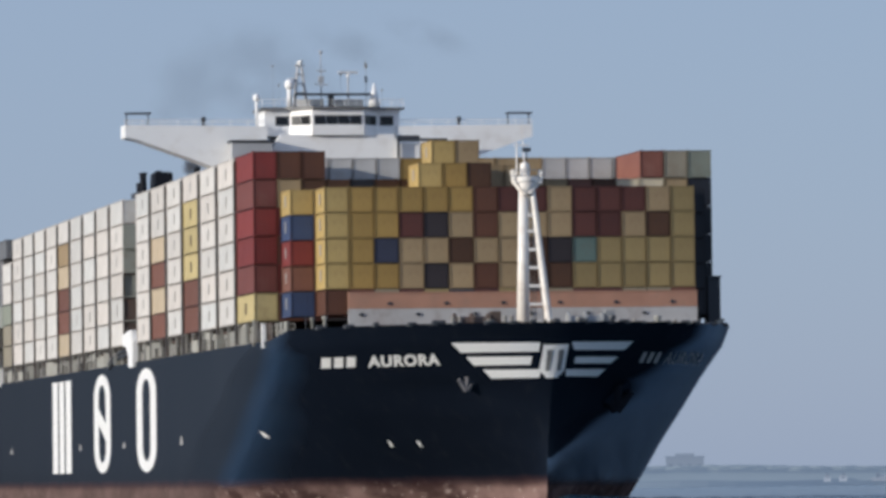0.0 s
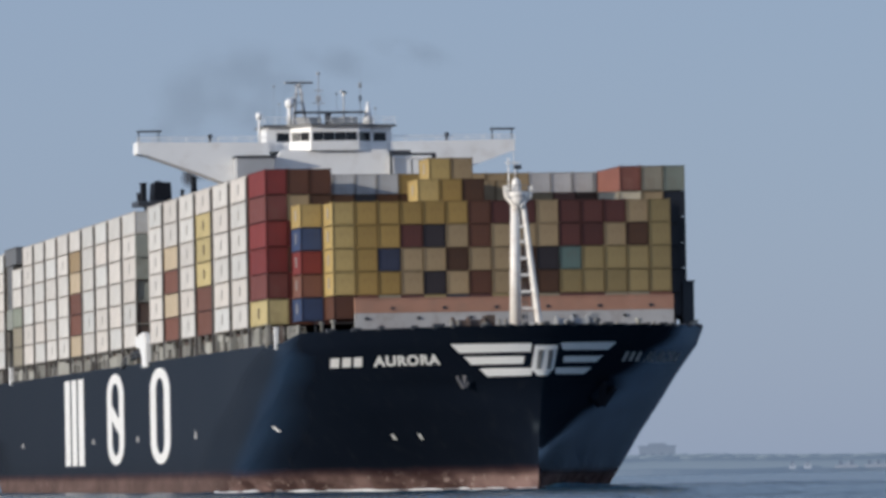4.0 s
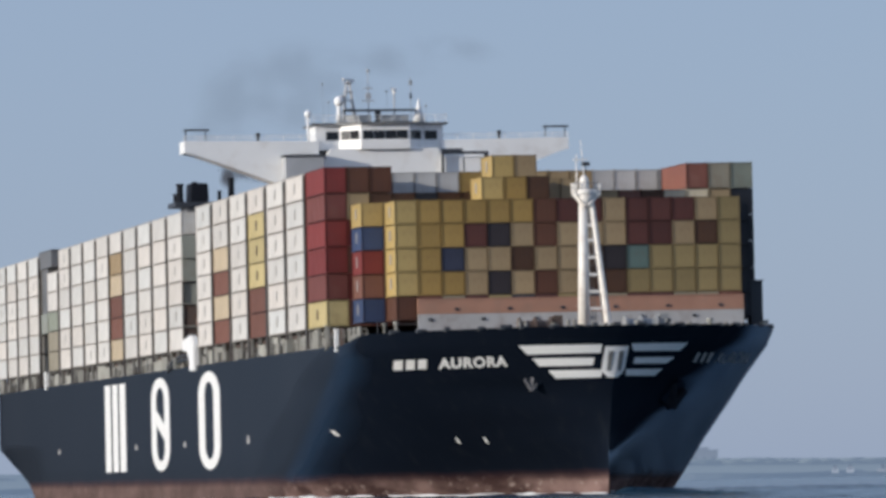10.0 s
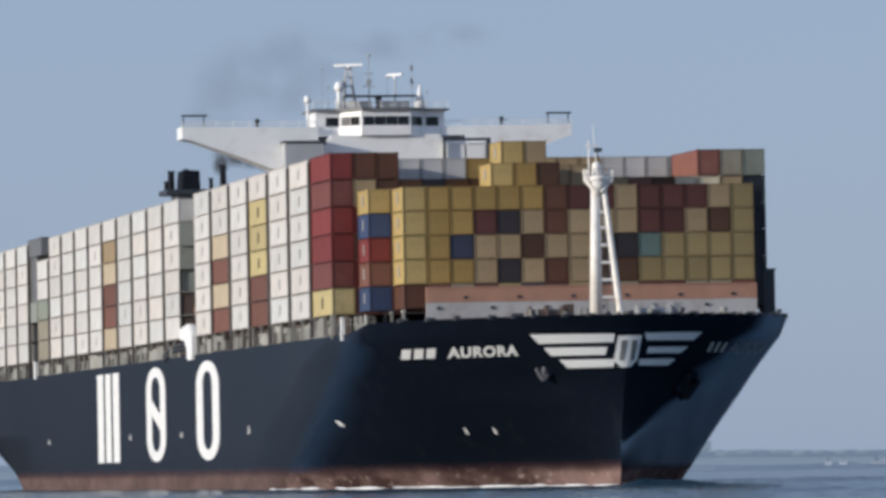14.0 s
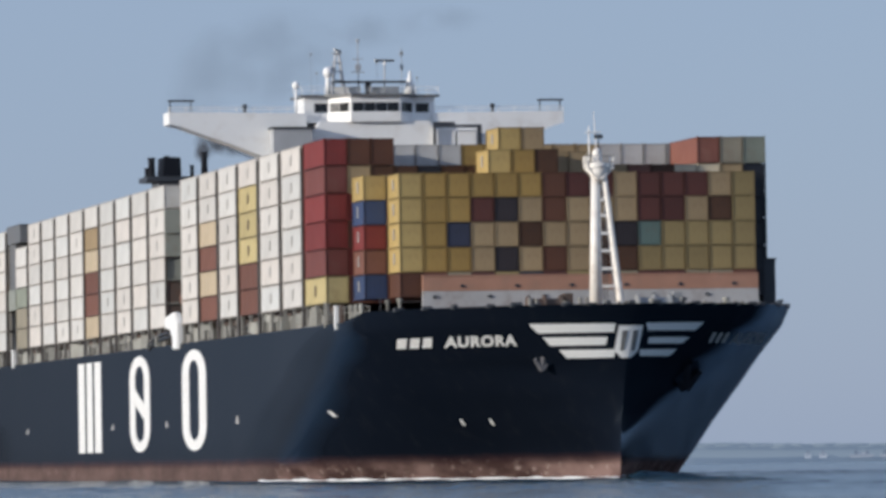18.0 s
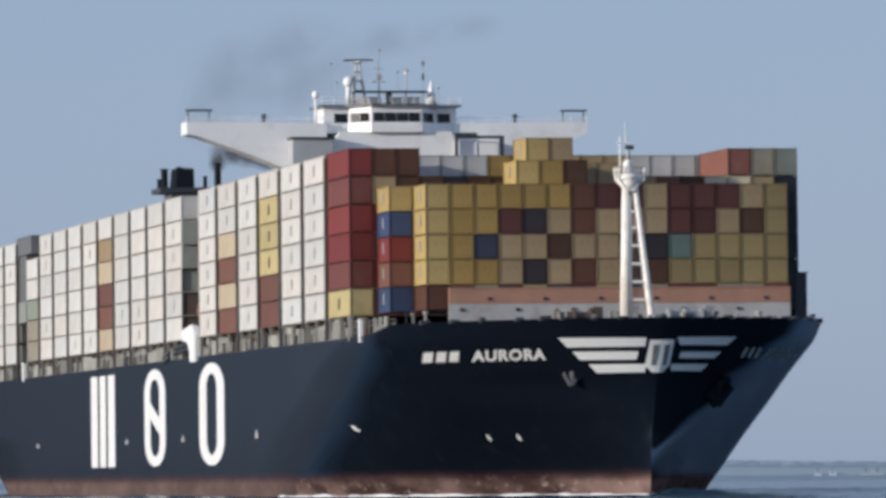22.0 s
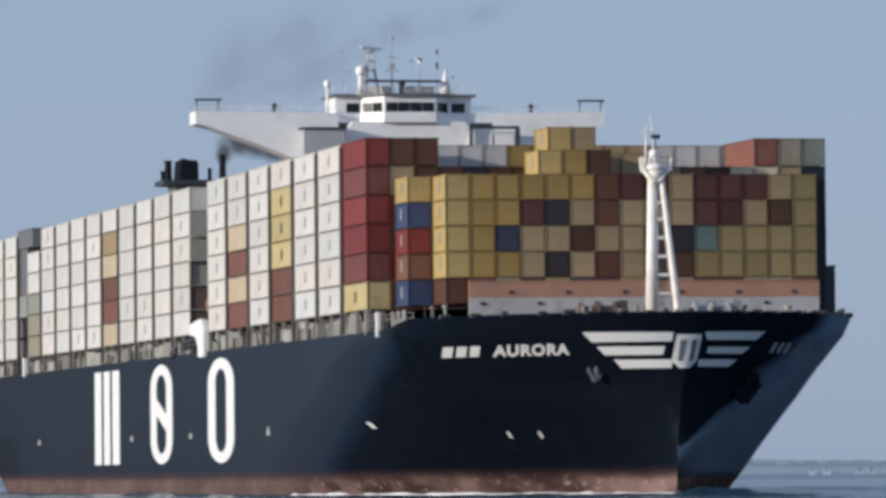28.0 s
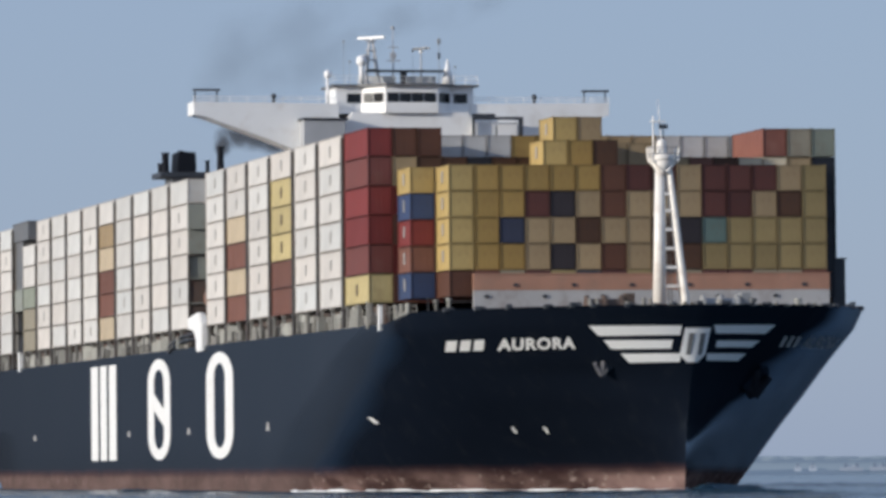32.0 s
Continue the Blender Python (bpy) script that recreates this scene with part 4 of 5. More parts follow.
box(bm, -264.6, -258.0, -2.6, 10.5, 36.4, 43.2)
part("engine_casing", bm, CASING, funnel, "dark grey casing")
bm = bmesh.new()
box(bm, -265.1, -257.3, -4.4, 11.4, 43.1, 43.8)
part("casing_top", bm, STEEL_DARK, funnel, "dark casing top plate")
bm = bmesh.new()
prism(bm, [(-1.9, 43.8), (0.85, 43.8), (0.75, 46.6), (-1.7, 46.7)], 0, -264.0, -258.4)
bmesh.ops.bevel(bm, geom=bm.edges[:], offset=0.15, segments=2, affect="EDGES")
part("exhaust_trunk", bm, FUNNEL_BLACK, funnel, "black exhaust trunk")
bm = bmesh.new()
box(bm, -265.0, -250.5, -24.0, 24.0, 34.2, 36.6)
box(bm, -265.1, -250.3, -24.1, 24.1, 36.6, 36.75)
part("machinery_flat", bm, CASING, funnel, "dark grey deckhouse across the beam")
for s in (-1, 1):
    bm = bmesh.new()
    box(bm, -264.9, -257.6, *sorted((s * 20.6, s * 23.7)), 27.6, 34.15)
    part("side_house", bm, CASING, funnel, "dark grey side house")
    bm = bmesh.new()
    box(bm, -264.9, -257.2, *sorted((s * 20.6, s * 23.9)), 24.6, 27.55)
    part("side_locker", bm, GAP_GREY, funnel, "grey-green locker")
    bm = bmesh.new()
    box(bm, -258.4, -257.0, *sorted((s * 23.9, s * 24.4)), 16.2, 18.6)
    box(bm, -258.7, -256.7, *sorted((s * 23.8, s * 24.45)), 18.6, 18.8)
    part("side_post", bm, SHIP_WHITE, funnel, "white post at the deck edge")
for x, y, r, z in ((-260.0, -3.3, 0.55, 46.6), (-262.0, -3.7, 0.35, 45.2), (-259.0, 4.3, 0.52, 47.4), (-261.5, 2.9, 0.3, 45.6), (-260.5, -1.0, 0.4, 46.9)):
    bm = bmesh.new()
    tube(bm, (x, y, 43.6), (x, y, z), r, 12, r * 0.85)
    tube(bm, (x, y, z - 0.25), (x, y, z), r * 1.1, 12)
    part("exhaust_pipe", bm, FUNNEL_BLACK, funnel)

# ---- foremast ----
mast = part("foremast", bmesh.new(), MAST_CREAM, ship, "cream-white foremast on the forecastle")
bm = bmesh.new()
tube(bm, (13.8, -1.6, 16.6), (13.9, -1.45, 31.0), 0.68, 18, 0.46)
part("column", mesh_of("column", bm, MAST_CREAM, True), None, mast)
for x in (13.4, 14.2):
    bm = bmesh.new()
    tube(bm, (x, 1.05, 16.6), (x, -0.6, 30.9), 0.38, 10, 0.26)
    part("leg", bm, MAST_CREAM, mast)
for z in (17.6, 19.4, 21.2, 23.0, 24.8, 26.6, 28.2):
    bm = bmesh.new()
    k = (z - 16.6) / 14.3
    box(bm, 13.3, 14.3, -1.2, 1.05 - 1.6 * k, z, z + 0.3)
    part("cross_brace", bm, MAST_CREAM, mast)
bm = bmesh.new()
tube(bm, (13.0, -0.45, 17), (13.0, -0.75, 30.5), 0.05, 5)
tube(bm, (13.0, -0.1, 17), (13.0, -0.5, 30.5), 0.05, 5)
for i in range(26):
    z = 17.3 + i * 0.5
    tube(bm, (13.0, -0.45 - (z - 17) * 0.022, z), (13.0, -0.1 - (z - 17) * 0.03, z), 0.03, 4)
part("ladder", bm, STEEL_GREY, mast)
for p, q in (((-1.3, 30.4), (-2.4, 31.6)), ((-2.4, 31.6), (-2.5, 32.8)), ((-1.0, 30.4), (0.2, 31.6)), ((0.2, 31.6), (0.3, 32.8))):
    for x in (13.3, 14.6):
        bm = bmesh.new()
        tube(bm, (x, *p), (x, *q), 0.13, 8)
        part("bracket", bm, MAST_CREAM, mast)
bm = bmesh.new()
box(bm, 13.0, 14.9, -2.4, 0.25, 31.45, 31.6)
part("crows_nest", bm, MAST_CREAM, mast, "white platform at the mast head")
bm = bmesh.new()
for z in (32.2, 32.8):
    for a, b in (((13.0, -2.5), (13.0, 0.3)), ((14.9, -2.5), (14.9, 0.3)), ((13.0, -2.5), (14.9, -2.5)), ((13.0, 0.3), (14.9, 0.3))):
        tube(bm, (*a, z), (*b, z), 0.04, 5)
part("rail", bm, STEEL_GREY, mast)
bm = bmesh.new()
tube(bm, (14.0, -1.2, 30.3), (14.0, -1.2, 31.5), 0.45, 14, 1.2)
tube(bm, (14.0, -1.2, 31.5), (14.0, -1.2, 32.1), 1.2, 14, 1.15)
tube(bm, (14.0, -1.3, 31.5), (14.0, -1.3, 33.0), 0.55, 12, 0.5)
ball(bm, (14.0, -1.3, 33.1), 0.5, 10)
part("mast_head", mesh_of("mast_head", bm, MAST_CREAM, True), None, mast)
bm = bmesh.new()
tube(bm, (14.0, -2.1, 31.5), (14.0, -2.1, 35.8), 0.1, 6, 0.06)
tube(bm, (14.0, -1.3, 33.0), (14.0, -1.6, 37.4), 0.07, 6, 0.03)
box(bm, 13.8, 14.2, -2.4, -0.9, 35.2, 35.3)
part("pole", bm, MAST_CREAM, mast)
bm = bmesh.new()
box(bm, 13.8, 14.2, -1.5, -0.7, 34.6, 35.0)
tube(bm, (14, -1.1, 33.0), (14, -1.1, 34.6), 0.06, 5)
part("mast_lamp", bm, STEEL_DARK, mast)

# ---- forecastle gear ----
fr = random.Random(5)
for x, y in ((9.5, -6.0), (9.5, 5.5)):
    paint, tone = (COAMING, "rust-brown") if y < 0 else (SHIP_GREY, "grey")
    w = part("windlass", bmesh.new(), paint, ship, tone + " anchor windlass")
    bm = bmesh.new()
    tube(bm, (x, y - 1.6, 17.9), (x, y + 1.6, 17.9), 0.6, 16)
    for k in (-1.7, 0, 1.7):
        tube(bm, (x, y + k - 0.12, 17.9), (x, y + k + 0.12, 17.9), 0.95, 16)
    part("drum", bm, paint, w)
    bm = bmesh.new()
    box(bm, x - 1.2, x + 1.2, y - 2.4, y + 2.4, 16.6, 17.4)
    box(bm, x - 0.9, x + 0.6, y + 2.0, y + 2.9, 17.4, 19.0)
    part("bed", bm, paint, w)
for i in range(34):
    a = -1.1 + 2.2 * i / 33 + fr.uniform(-0.03, 0.03)
    y = 22.5 * math.sin(a)
    x = 21.0 - 24 * (1 - math.cos(a)) - fr.uniform(0.6, 2.0)
    if half_breadth(x + 0.8, 16.6) < abs(y) + 0.8 or x < 1.5:
        continue
    bm = bmesh.new()
    h = fr.choice((-0.8, -0.7, -0.55, -0.4, 0.0))
    if i % 3:
        for k in (-0.35, 0.35):
            tube(bm, (x, y + k, 16.6), (x, y + k, 18.3 + h), 0.2, 8)
        box(bm, x - 0.3, x + 0.3, y - 0.7, y + 0.7, 16.6, 16.9)
    else:
        tube(bm, (x, y, 16.6), (x, y, 18.4 + h), 0.22, 8)
        tube(bm, (x, y, 18.3 + h), (x, y, 18.65 + h), 0.42, 10, 0.36)
    part("bollard" if i % 3 else "vent", bm, (GEAR_PALE, STEEL_DARK, STEEL_GREY, STEEL_DARK)[i % 4], ship)
for s in (-1, 1):
    bm = bmesh.new()
    tube(bm, (-2.0, s * 20.8, 16.6), (-2.0, s * 20.8, 19.0), 0.06, 5)
    part("rail_post", bm, STEEL_DARK, ship)
for s in (-1, 1):
    bm = bmesh.new()
    line = [(x, s * (half_breadth(x, 16.6) - 0.5)) for x in (-14.5, -12.0, -9.5, -7.0, -4.5, -2.0)]
    for z in (17.7, 18.2):
        for a, b in zip(line, line[1:]):
            tube(bm, (*a, z), (*b, z), 0.04, 5)
    for p in line:
        tube(bm, (*p, 16.6), (*p, 18.2), 0.05, 5)
    part("forecastle_rail", bm, STEEL_GREY, ship)

# ---- painted marks on the hull ----


def bow_x(y, z):
    """Where the bow's plating stands at that breadth and height."""
    lo, hi = -60.0, lerp(z, BOW)[0]
    for _ in range(40):
        mid = (lo + hi) / 2
        if half_breadth(mid, z) > abs(y):
            lo = mid
        else:
            hi = mid
    return lo


def on_bow(pts, lift=0.06):
    """Points (y, z) laid on the bow's plating, a little proud of it."""
    out = []
    for y, z in pts:
        e = 0.05
        p = Vector((bow_x(y, z), y, z))
        a = Vector((bow_x(y + e, z), y + e, z)) - p
        b = Vector((bow_x(y, z + e), y, z + e)) - p
        n = a.cross(b).normalized()
        if n.x < 0:
            n = -n
        out.append(p + n * lift)
    return out


def bow_patch(name, quad, material, parent, label="", nu=10, nv=2):
    """A painted four-sided patch: quad is top-left, top-right, bottom-right, bottom-left in (y, z)."""
    (a, b, c, d) = [Vector(q) for q in quad]
    bm = bmesh.new()
    rows = []
    for j in range(nv + 1):
        l, r = a.lerp(d, j / nv), b.lerp(c, j / nv)
        rows.append([bm.verts.new(p) for p in on_bow([tuple(l.lerp(r, i / nu)) for i in range(nu + 1)])])
    for p, q in zip(rows, rows[1:]):
        for i in range(nu):
            bm.faces.new((p[i], q[i], q[i + 1], p[i + 1]))
    return part(name, bm, material, parent, label)


# chocks and fairleads along the bulwark's rim
cr = random.Random(17)
for i in range(19):
    y = -20.5 + i * 2.28 + cr.uniform(-0.5, 0.5)
    x = bow_x(y, 17.5) - 0.35
    wide, tall = cr.uniform(0.35, 0.7), cr.choice((0.12, 0.18, 0.26, 0.36))
    bm = bmesh.new()
    prism(bm, [(y - wide, 17.35), (y + wide, 17.35), (y + wide * 0.8, 17.52 + tall), (y - wide * 0.8, 17.52 + tall)], 0, x - 0.35, x + 0.25)
    bmesh.ops.bevel(bm, geom=bm.edges[:], offset=0.05, segments=1, affect="EDGES")
    part("chock", bm, STEEL_DARK, ship)

emblem = part("bow_emblem", bmesh.new(), LETTER, ship, "white winged emblem of bars round a shield")
WING = [((-9.75, 15.72), (-1.60, 15.62), (-1.63, 14.75), (-8.71, 14.77)), ((-8.19, 14.36), (-2.19, 14.29), (-2.27, 13.49), (-7.33, 13.52)), ((-6.48, 13.09), (-1.23, 13.04), (-1.30, 12.24), (-5.57, 12.23)),
        ((1.50, 15.65), (8.15, 15.70), (7.30, 14.88), (1.86, 14.88)), ((2.08, 14.21), (6.81, 14.24), (6.04, 13.59), (2.00, 13.59)), ((1.21, 13.01), (5.59, 13.03), (4.83, 12.34), (1.29, 12.36))]
for q in WING:
    bow_patch("wing_bar", q, EMBLEM, emblem)
bow_patch("shield", ((-1.25, 15.4), (1.25, 15.4), (1.05, 12.9), (-1.4, 12.9)), EMBLEM, emblem, "", 10, 6)
bow_patch("shield_foot", ((-1.4, 12.9), (1.05, 12.9), (0.39, 12.2), (-0.61, 12.2)), EMBLEM, emblem)
for y in (-0.55, 0.55):
    o = bow_patch("shield_mark", ((y - 0.28, 14.9), (y + 0.28, 14.9), (y + 0.13, 12.9), (y - 0.27, 12.9)), SHIELD_GREY, emblem, "grey shield stripe")
    o.location.x = 0.05

# the ship's name on either bow: the company's mark as bars, then the name
name_board = part("name_board", bmesh.new(), LETTER, ship, "white painted ship's name on the bow")
# port name in grey: the shade of that side is put into its paint
port_board = part("name_board", bmesh.new(), MARK, ship, "painted ship's name on the port bow, greyed to show shade")
for y0, lean, wide, paint, board in ((-19.6, 0.28, 0.68, LETTER, name_board), (9.4, -0.28, 0.5, MARK, port_board)):
    for i in range(3):
        y = y0 + i * 0.92
        bow_patch("name_bar", ((y - lean, 14.69), (y + wide - lean, 14.69), (y + wide, 13.69), (y, 13.69)), paint, board, "", 3, 2)


def bow_text(text, y0, y1, z0, z1, material, board, lean, weight):
    cu = bpy.data.curves.new("text", "FONT")
    cu.body = text
    cu.size = 1.0
    cu.offset = weight
    cu.space_character = 1.12
    ob = new("text", cu)
    me = bpy.data.meshes.new_from_object(ob.evaluated_get(bpy.context.evaluated_depsgraph_get()))
    bpy.data.objects.remove(ob)
    bm = bmesh.new()
    bm.from_mesh(me)
    bmesh.ops.triangulate(bm, faces=bm.faces)
    bmesh.ops.subdivide_edges(bm, edges=[e for e in bm.edges if e.calc_length() > 0.2], cuts=2)
    xs = [v.co.x for v in bm.verts]
    ys = [v.co.y for v in bm.verts]
    for v in bm.verts:
        u, w = (v.co.x - min(xs)) / (max(xs) - min(xs)), (v.co.y - min(ys)) / (max(ys) - min(ys))
        v.co = on_bow([(y0 + (y1 - y0) * u - lean * (z1 - z0) * (w - 0.5), z0 + (z1 - z0) * w)], 0.07)[0]
    bmesh.ops.recalc_face_normals(bm, faces=bm.faces)
    part("lettering", bm, material, board, "painted letters spelling AURORA")


bpy.context.view_layer.update()
bow_text("AURORA", -16.29, -10.4, 13.62, 14.74, LETTER, name_board, 0.34, 0.045)
bow_text("AURORA", 12.7, 18.6, 13.62, 14.74, MARK, port_board, -0.34, 0.0)

# tall company mark on the starboard side, as plain shapes
side_mark = part("side_mark", bmesh.new(), LETTER, ship, "three tall white painted shapes on the hull side")
SY = -24.255


def side_shape(name, outlines):
    bm = bmesh.new()
    for pts in outlines:
        prism(bm, pts, 1, SY - 0.01, SY + 0.08)
    bmesh.ops.remove_doubles(bm, verts=bm.verts, dist=0.02)
    part(name, bm, LETTER, side_mark)


def arc(cx, cz, rx, rz, a0, a1, n=14):
    return [(cx + rx * math.cos(radians(a0 + (a1 - a0) * i / n)), cz + rz * math.sin(radians(a0 + (a1 - a0) * i / n))) for i in range(n + 1)]


def band(cx, cz, rx, rz, a0, a1, wx, wz, n=16):
    out, inn = arc(cx, cz, rx, rz, a0, a1, n), arc(cx, cz, rx - wx, rz - wz, a0, a1, n)
    return [[out[i], out[i + 1], inn[i + 1], inn[i]] for i in range(n)]


def bars(*boxes):
    return [[(a, c), (b, c), (b, d), (a, d)] for a, b, c, d in boxes]


# three upright bars, a crossed ring, a plain ring
for x0, x1 in ((-193.7, -188.2), (-186.2, -181.2), (-179.2, -173.6)):
    side_shape("upright_bar", bars((x0, x1, 3.7, 15.6)))


def ring(cx, rx, wx):
    top, low = band(cx, 12.75, rx, 2.95, 0, 180, wx, 1.25), band(cx, 6.6, rx, 2.95, 180, 360, wx, 1.25)
    return top + low + bars((cx - rx, cx - rx + wx, 6.6, 12.75), (cx + rx - wx, cx + rx, 6.6, 12.75))


side_shape("crossed_ring", ring(-141.2, 8.0, 4.4))
side_shape("cross_bar", [[(-144.8, 11.6), (-144.8, 9.6), (-137.6, 7.6), (-137.6, 9.6)]])
side_shape("open_ring", ring(-99.6, 8.6, 5.0))
# tug and thruster marks
for x, w, h in ((-69.9, 0.9, 0.75), (-120.4, 1.0, 0.5), (-164.0, 1.0, 0.5), (-243.9, 1.2, 0.5)):
    bm = bmesh.new()
    prism(bm, [(x - w, 6.6), (x + w, 6.6), (x + w * 0.3, 6.8 + h), (x - w * 0.3, 6.8 + h)], 1, SY, SY + 0.06)
    part("tug_mark", bm, MARK, ship, "small white painted mark on the hull")
for y, z, w in ((-21.49, 7.29, 0.5), (-12.09, 6.08, 0.42), (-9.89, 6.03, 0.42)):
    bow_patch("hull_mark", ((y - w * 0.9, z + 0.36), (y - w * 0.3, z + 0.26), (y + w * 0.9, z - 0.36), (y + w * 0.2, z - 0.26)), LETTER, ship, "small white painted mark on the hull", 3, 2)

# anchors in their hawse pipes
for s, yc, zc, k0, paint in ((-1, -7.6, 12.2, 1.0, ANCHOR_GREY), (1, 7.7, 10.9, 1.7, FUNNEL_BLACK)):
    anchor = part("anchor", bmesh.new(), STEEL_DARK, ship, "stockless anchor in its hawse pipe")
    c = on_bow([(yc, zc)], -0.12)[0]
    bm = bmesh.new()
    tube(bm, c + Vector((-0.5, -0.2 * s, 0.2)) * k0, c + Vector((0.12, 0.05 * s, -0.05)) * k0, 0.95 * k0, 16)
    part("hawse_ring", bm, HULL, anchor)
    bm = bmesh.new()
    tube(bm, c + Vector((0.1, 0.05 * s, 0.4)) * k0, c + Vector((-0.45, 0.1 * s, -1.1)) * k0, 0.32 * k0, 8)
    part("shank", bm, paint, anchor)
    for k in (-1, 1):
        bm = bmesh.new()
        tube(bm, c + Vector((-0.45, 0.1 * s, -1.1)) * k0, c + Vector((0.02, 0.1 * s + k * 0.85, -0.1)) * k0, 0.36 * k0, 8, 0.18 * k0)
        part("fluke", bm, paint, anchor)

# ---- bow wave and smoke ----
FOAM = mat("foam", (0.80, 0.81, 0.82), 0.8, var=0.15, scale=1.5, grain=8, bump=0.4)
wr = random.Random(21)
wave = empty("bow_wave", "thin white line of foam along the hull's waterline", "foam")
for side in (-1, 1):
    for i in range(34):
        x = 15.6 - i * 2.2 * (1 if side < 0 else 1.6) + wr.uniform(-0.5, 0.5)
        if wr.random() < (0.03 if side < 0 else 0.12):
            continue
        y = half_breadth(x, 0.2)
        bm = bmesh.new()
        ball(bm, (0, 0, 0), 1.0, 9)
        length, hgt = wr.uniform(1.4, 3.0), wr.uniform(0.08, 0.3)
        for v in bm.verts:
            k = 1 + 0.35 * noise.noise(v.co * 2.5 + Vector((i, side, 0)))
            v.co = Vector((v.co.x * length * k, v.co.y * 0.4 * k, v.co.z * hgt * k))
        slope = math.degrees(math.atan2(side * (half_breadth(x - 1, 0.2) - half_breadth(x + 1, 0.2)), -2))
        o = part("foam_crest", mesh_of("foam_crest", bm, FOAM, True), None, wave)
        o.matrix_basis = pose(x, side * (y + 0.45), 0.03, 0, 0, slope)
aboard(wave, pose(0, 0, 0))
swell = empty("bow_swell", "low dark swell thrown aside by the bow", "wave")
for side in (1,):
    bm = bmesh.new()
    prev = None
    for i in range(41):
        u = i / 40
        x, y = 18.5 - 25.0 * u ** 1.15, side * (0.2 + 17.5 * u)
        hgt = 0.85 * min(1.0, u * 6 + 0.35) * (1 - u) ** 0.7 * (1 + 0.18 * noise.noise((u * 9, side, 2)))
        out = Vector((0.62, side * 0.78, 0))
        cur = []
        for k in range(13):
            v = -1 + k / 6
            w = 1.5 + 2.2 * u
            cur.append(bm.verts.new(Vector((x, y, 0)) + out * (v * w) + Vector((0, 0, hgt * math.exp(-3.2 * v * v) - 0.05))))
        if prev:
            for k in range(12):
                bm.faces.new((prev[k], cur[k], cur[k + 1], prev[k + 1]))
        prev = cur
    bmesh.ops.recalc_face_normals(bm, faces=bm.faces)
    part("crest", mesh_of("crest", bm, WATER, True), None, swell)
aboard(swell, pose(0, 0, 0))



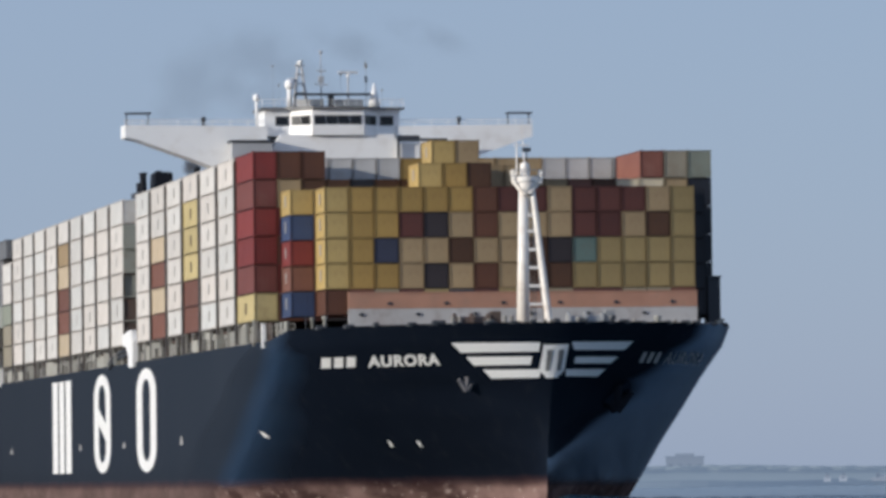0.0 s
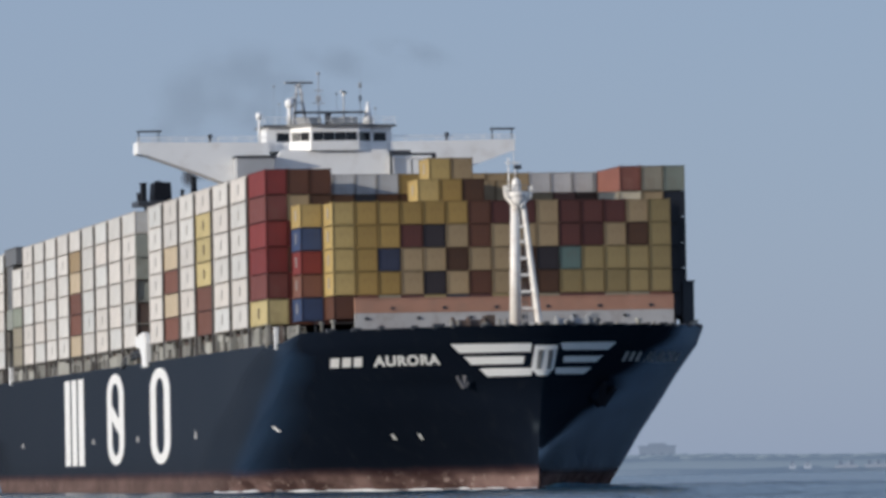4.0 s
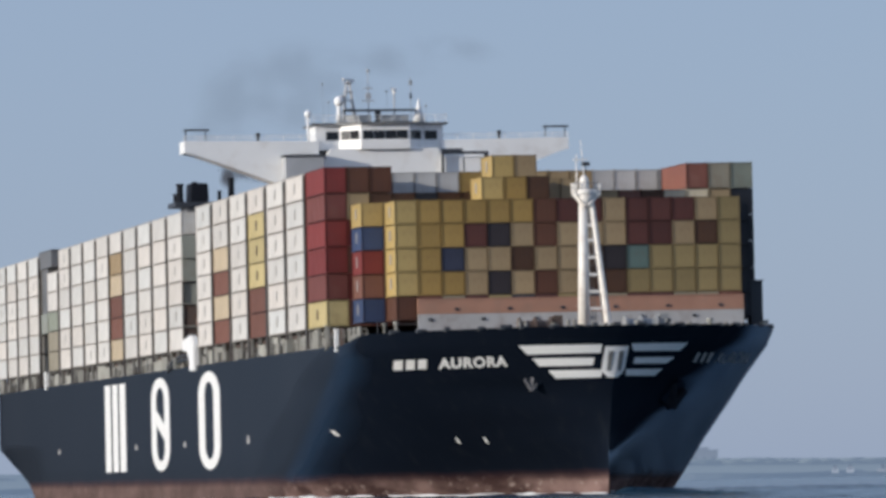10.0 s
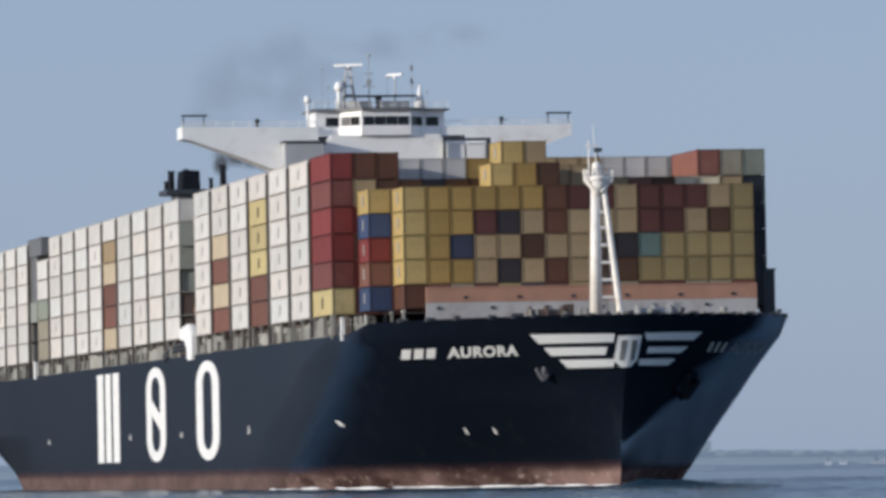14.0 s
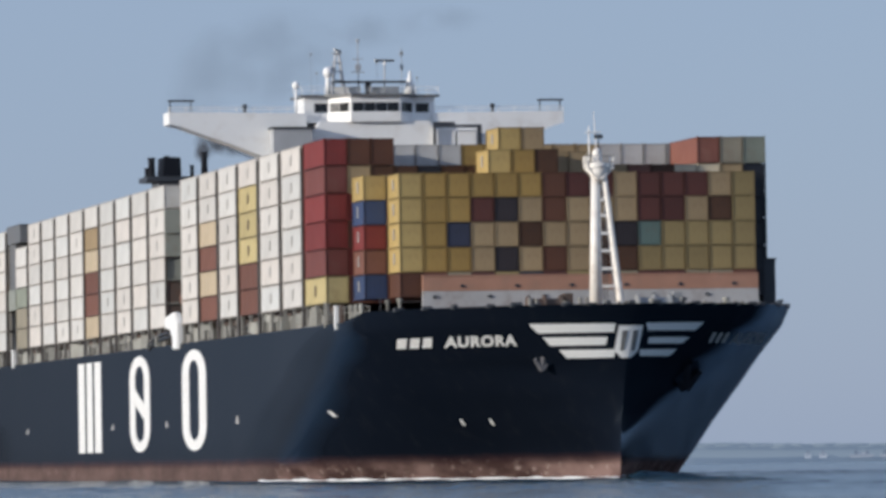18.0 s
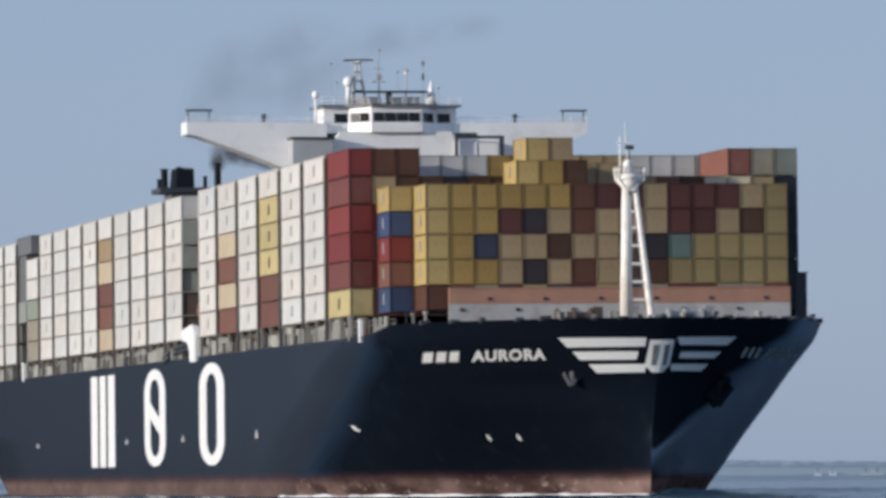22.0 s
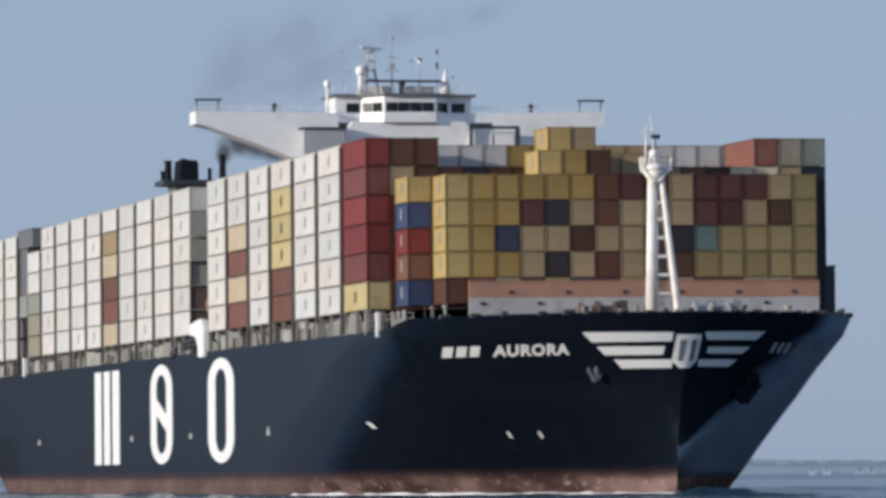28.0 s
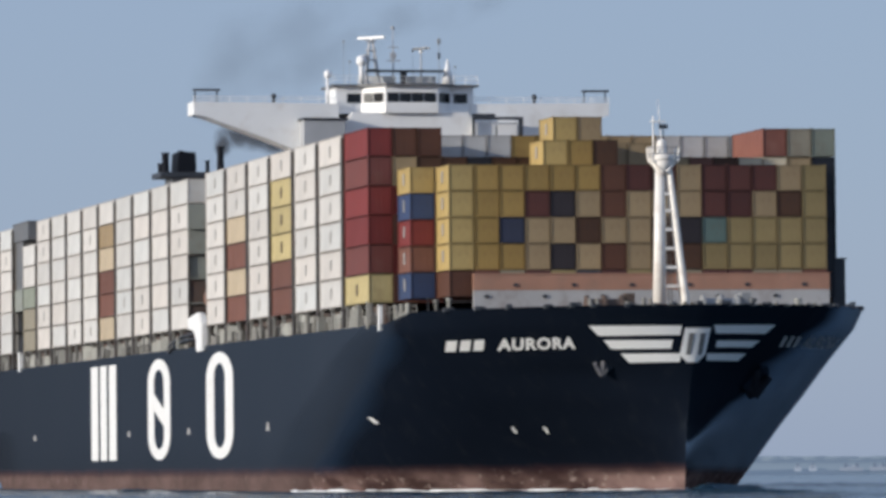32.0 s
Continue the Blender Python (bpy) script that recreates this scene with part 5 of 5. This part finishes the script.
def smoke_mat(name, alpha, scale, lo=0.3, hi=0.72):
    """Thin smoke, densest in the puff's core and fading out to its rim, torn by noise."""
    m = bpy.data.materials.new(name)
    m.use_nodes = True
    n, l = m.node_tree.nodes, m.node_tree.links
    b = n["Principled BSDF"]
    b.inputs["Base Color"].default_value = (0.10, 0.10, 0.11, 1)
    b.inputs["Roughness"].default_value = 1.0
    b.inputs["Specular IOR Level"].default_value = 0.0
    tc, nz, mr = n.new("ShaderNodeTexCoord"), n.new("ShaderNodeTexNoise"), n.new("ShaderNodeMapRange")
    oi, off = n.new("ShaderNodeObjectInfo"), n.new("ShaderNodeVectorMath")
    nz.inputs["Scale"].default_value, nz.inputs["Detail"].default_value = scale, 3
    mr.interpolation_type = "SMOOTHSTEP"
    mr.inputs[1].default_value, mr.inputs[2].default_value = lo, hi
    off.operation = "MULTIPLY_ADD"
    off.inputs[1].default_value = (0, 31, 17)
    l.new(oi.outputs["Random"], off.inputs[0])
    l.new(tc.outputs["Object"], off.inputs[2])
    l.new(off.outputs[0], nz.inputs["Vector"])
    l.new(nz.outputs["Fac"], mr.inputs[0])
    # distance from the core, 0 to 1, by the puff's own box
    core, flat, ln, fall = n.new("ShaderNodeVectorMath"), n.new("ShaderNodeVectorMath"), n.new("ShaderNodeVectorMath"), n.new("ShaderNodeMapRange")
    core.operation, flat.operation, ln.operation = "SUBTRACT", "MULTIPLY", "LENGTH"
    core.inputs[1].default_value = (0.5, 0.5, 0.5)
    flat.inputs[1].default_value = (0.0, 2.0, 2.0)
    l.new(tc.outputs["Generated"], core.inputs[0])
    l.new(core.outputs[0], flat.inputs[0])
    l.new(flat.outputs[0], ln.inputs[0])
    fall.interpolation_type = "SMOOTHSTEP"
    fall.inputs[1].default_value, fall.inputs[2].default_value = 0.95, 0.1
    fall.inputs[4].default_value = alpha
    l.new(ln.outputs["Value"], fall.inputs[0])
    mul = n.new("ShaderNodeMath")
    mul.operation = "MULTIPLY"
    l.new(fall.outputs[0], mul.inputs[0])
    l.new(mr.outputs[0], mul.inputs[1])
    l.new(mul.outputs[0], b.inputs["Alpha"])
    return m


SMOKE, SOOT = smoke_mat("smoke", 0.095, 0.12), smoke_mat("soot", 0.72, 0.4, 0.18, 0.55)
PUFFS = []
for y, z, rx, ry, rz, dense in ((4.6, 47.4, 0.6, 1.6, 1.8, 1), (6.0, 48.9, 0.8, 3.2, 2.4, 1), (9.2, 48.7, 0.8, 3.9, 2.3, 1), (12.4, 47.8, 0.8, 3.4, 1.9, 1),
                                (4.5, 55.0, 1.5, 7.0, 6.5, 0), (7.0, 61.0, 1.5, 9.0, 7.0, 0), (14.5, 58.0, 1.5, 9.5, 5.5, 0), (16.0, 64.5, 1.5, 12.0, 6.0, 0), (22.0, 60.5, 1.5, 8.0, 4.5, 0), (30.0, 65.5, 1.5, 10.0, 3.6, 0), (41.0, 67.0, 1.5, 9.0, 3.0, 0)):
    bm = bmesh.new()
    bmesh.ops.create_icosphere(bm, subdivisions=4, radius=1)
    for v in bm.verts:
        v.co = Vector((v.co.x * rx, v.co.y * ry, v.co.z * rz))
    o = tagged(new("smoke_puff", mesh_of("smoke_puff", bm, SOOT if dense else SMOKE, True)), "dark puff of smoke by the funnel" if dense else "faint grey puff of smoke drifting from the funnel", "smoke", "funnel smoke")
    PUFFS.append((o, Vector((-262.0 - 0.2 * z + 9, y, z)), 0.1 if dense else 0.6))

# ---- what moves ----


def motions():
    walk(ship, COURSE)
    walk(sea, [(0.0, pose(0, 0, 0)), (32.0, pose(-14, 6, 0))])
    for sc, place, rpm, off in SCANNERS:
        walk(sc, [(0.4 * i, pose(*place, 0, 0, off + rpm * 6 * 0.4 * i)) for i in range(81)])
    for o, c, k in PUFFS:
        walk(o, [(t, m @ pose(c.x, c.y + 0.10 * (t - 16) * (0.3 + k), c.z + 0.05 * (t - 16) * k, 2.0 * (t - 16) * k, 0, 0)) for t, m in COURSE])
    for thing, place in CARRIED:
        walk(thing, [(t, m @ place) for t, m in COURSE])


motions()
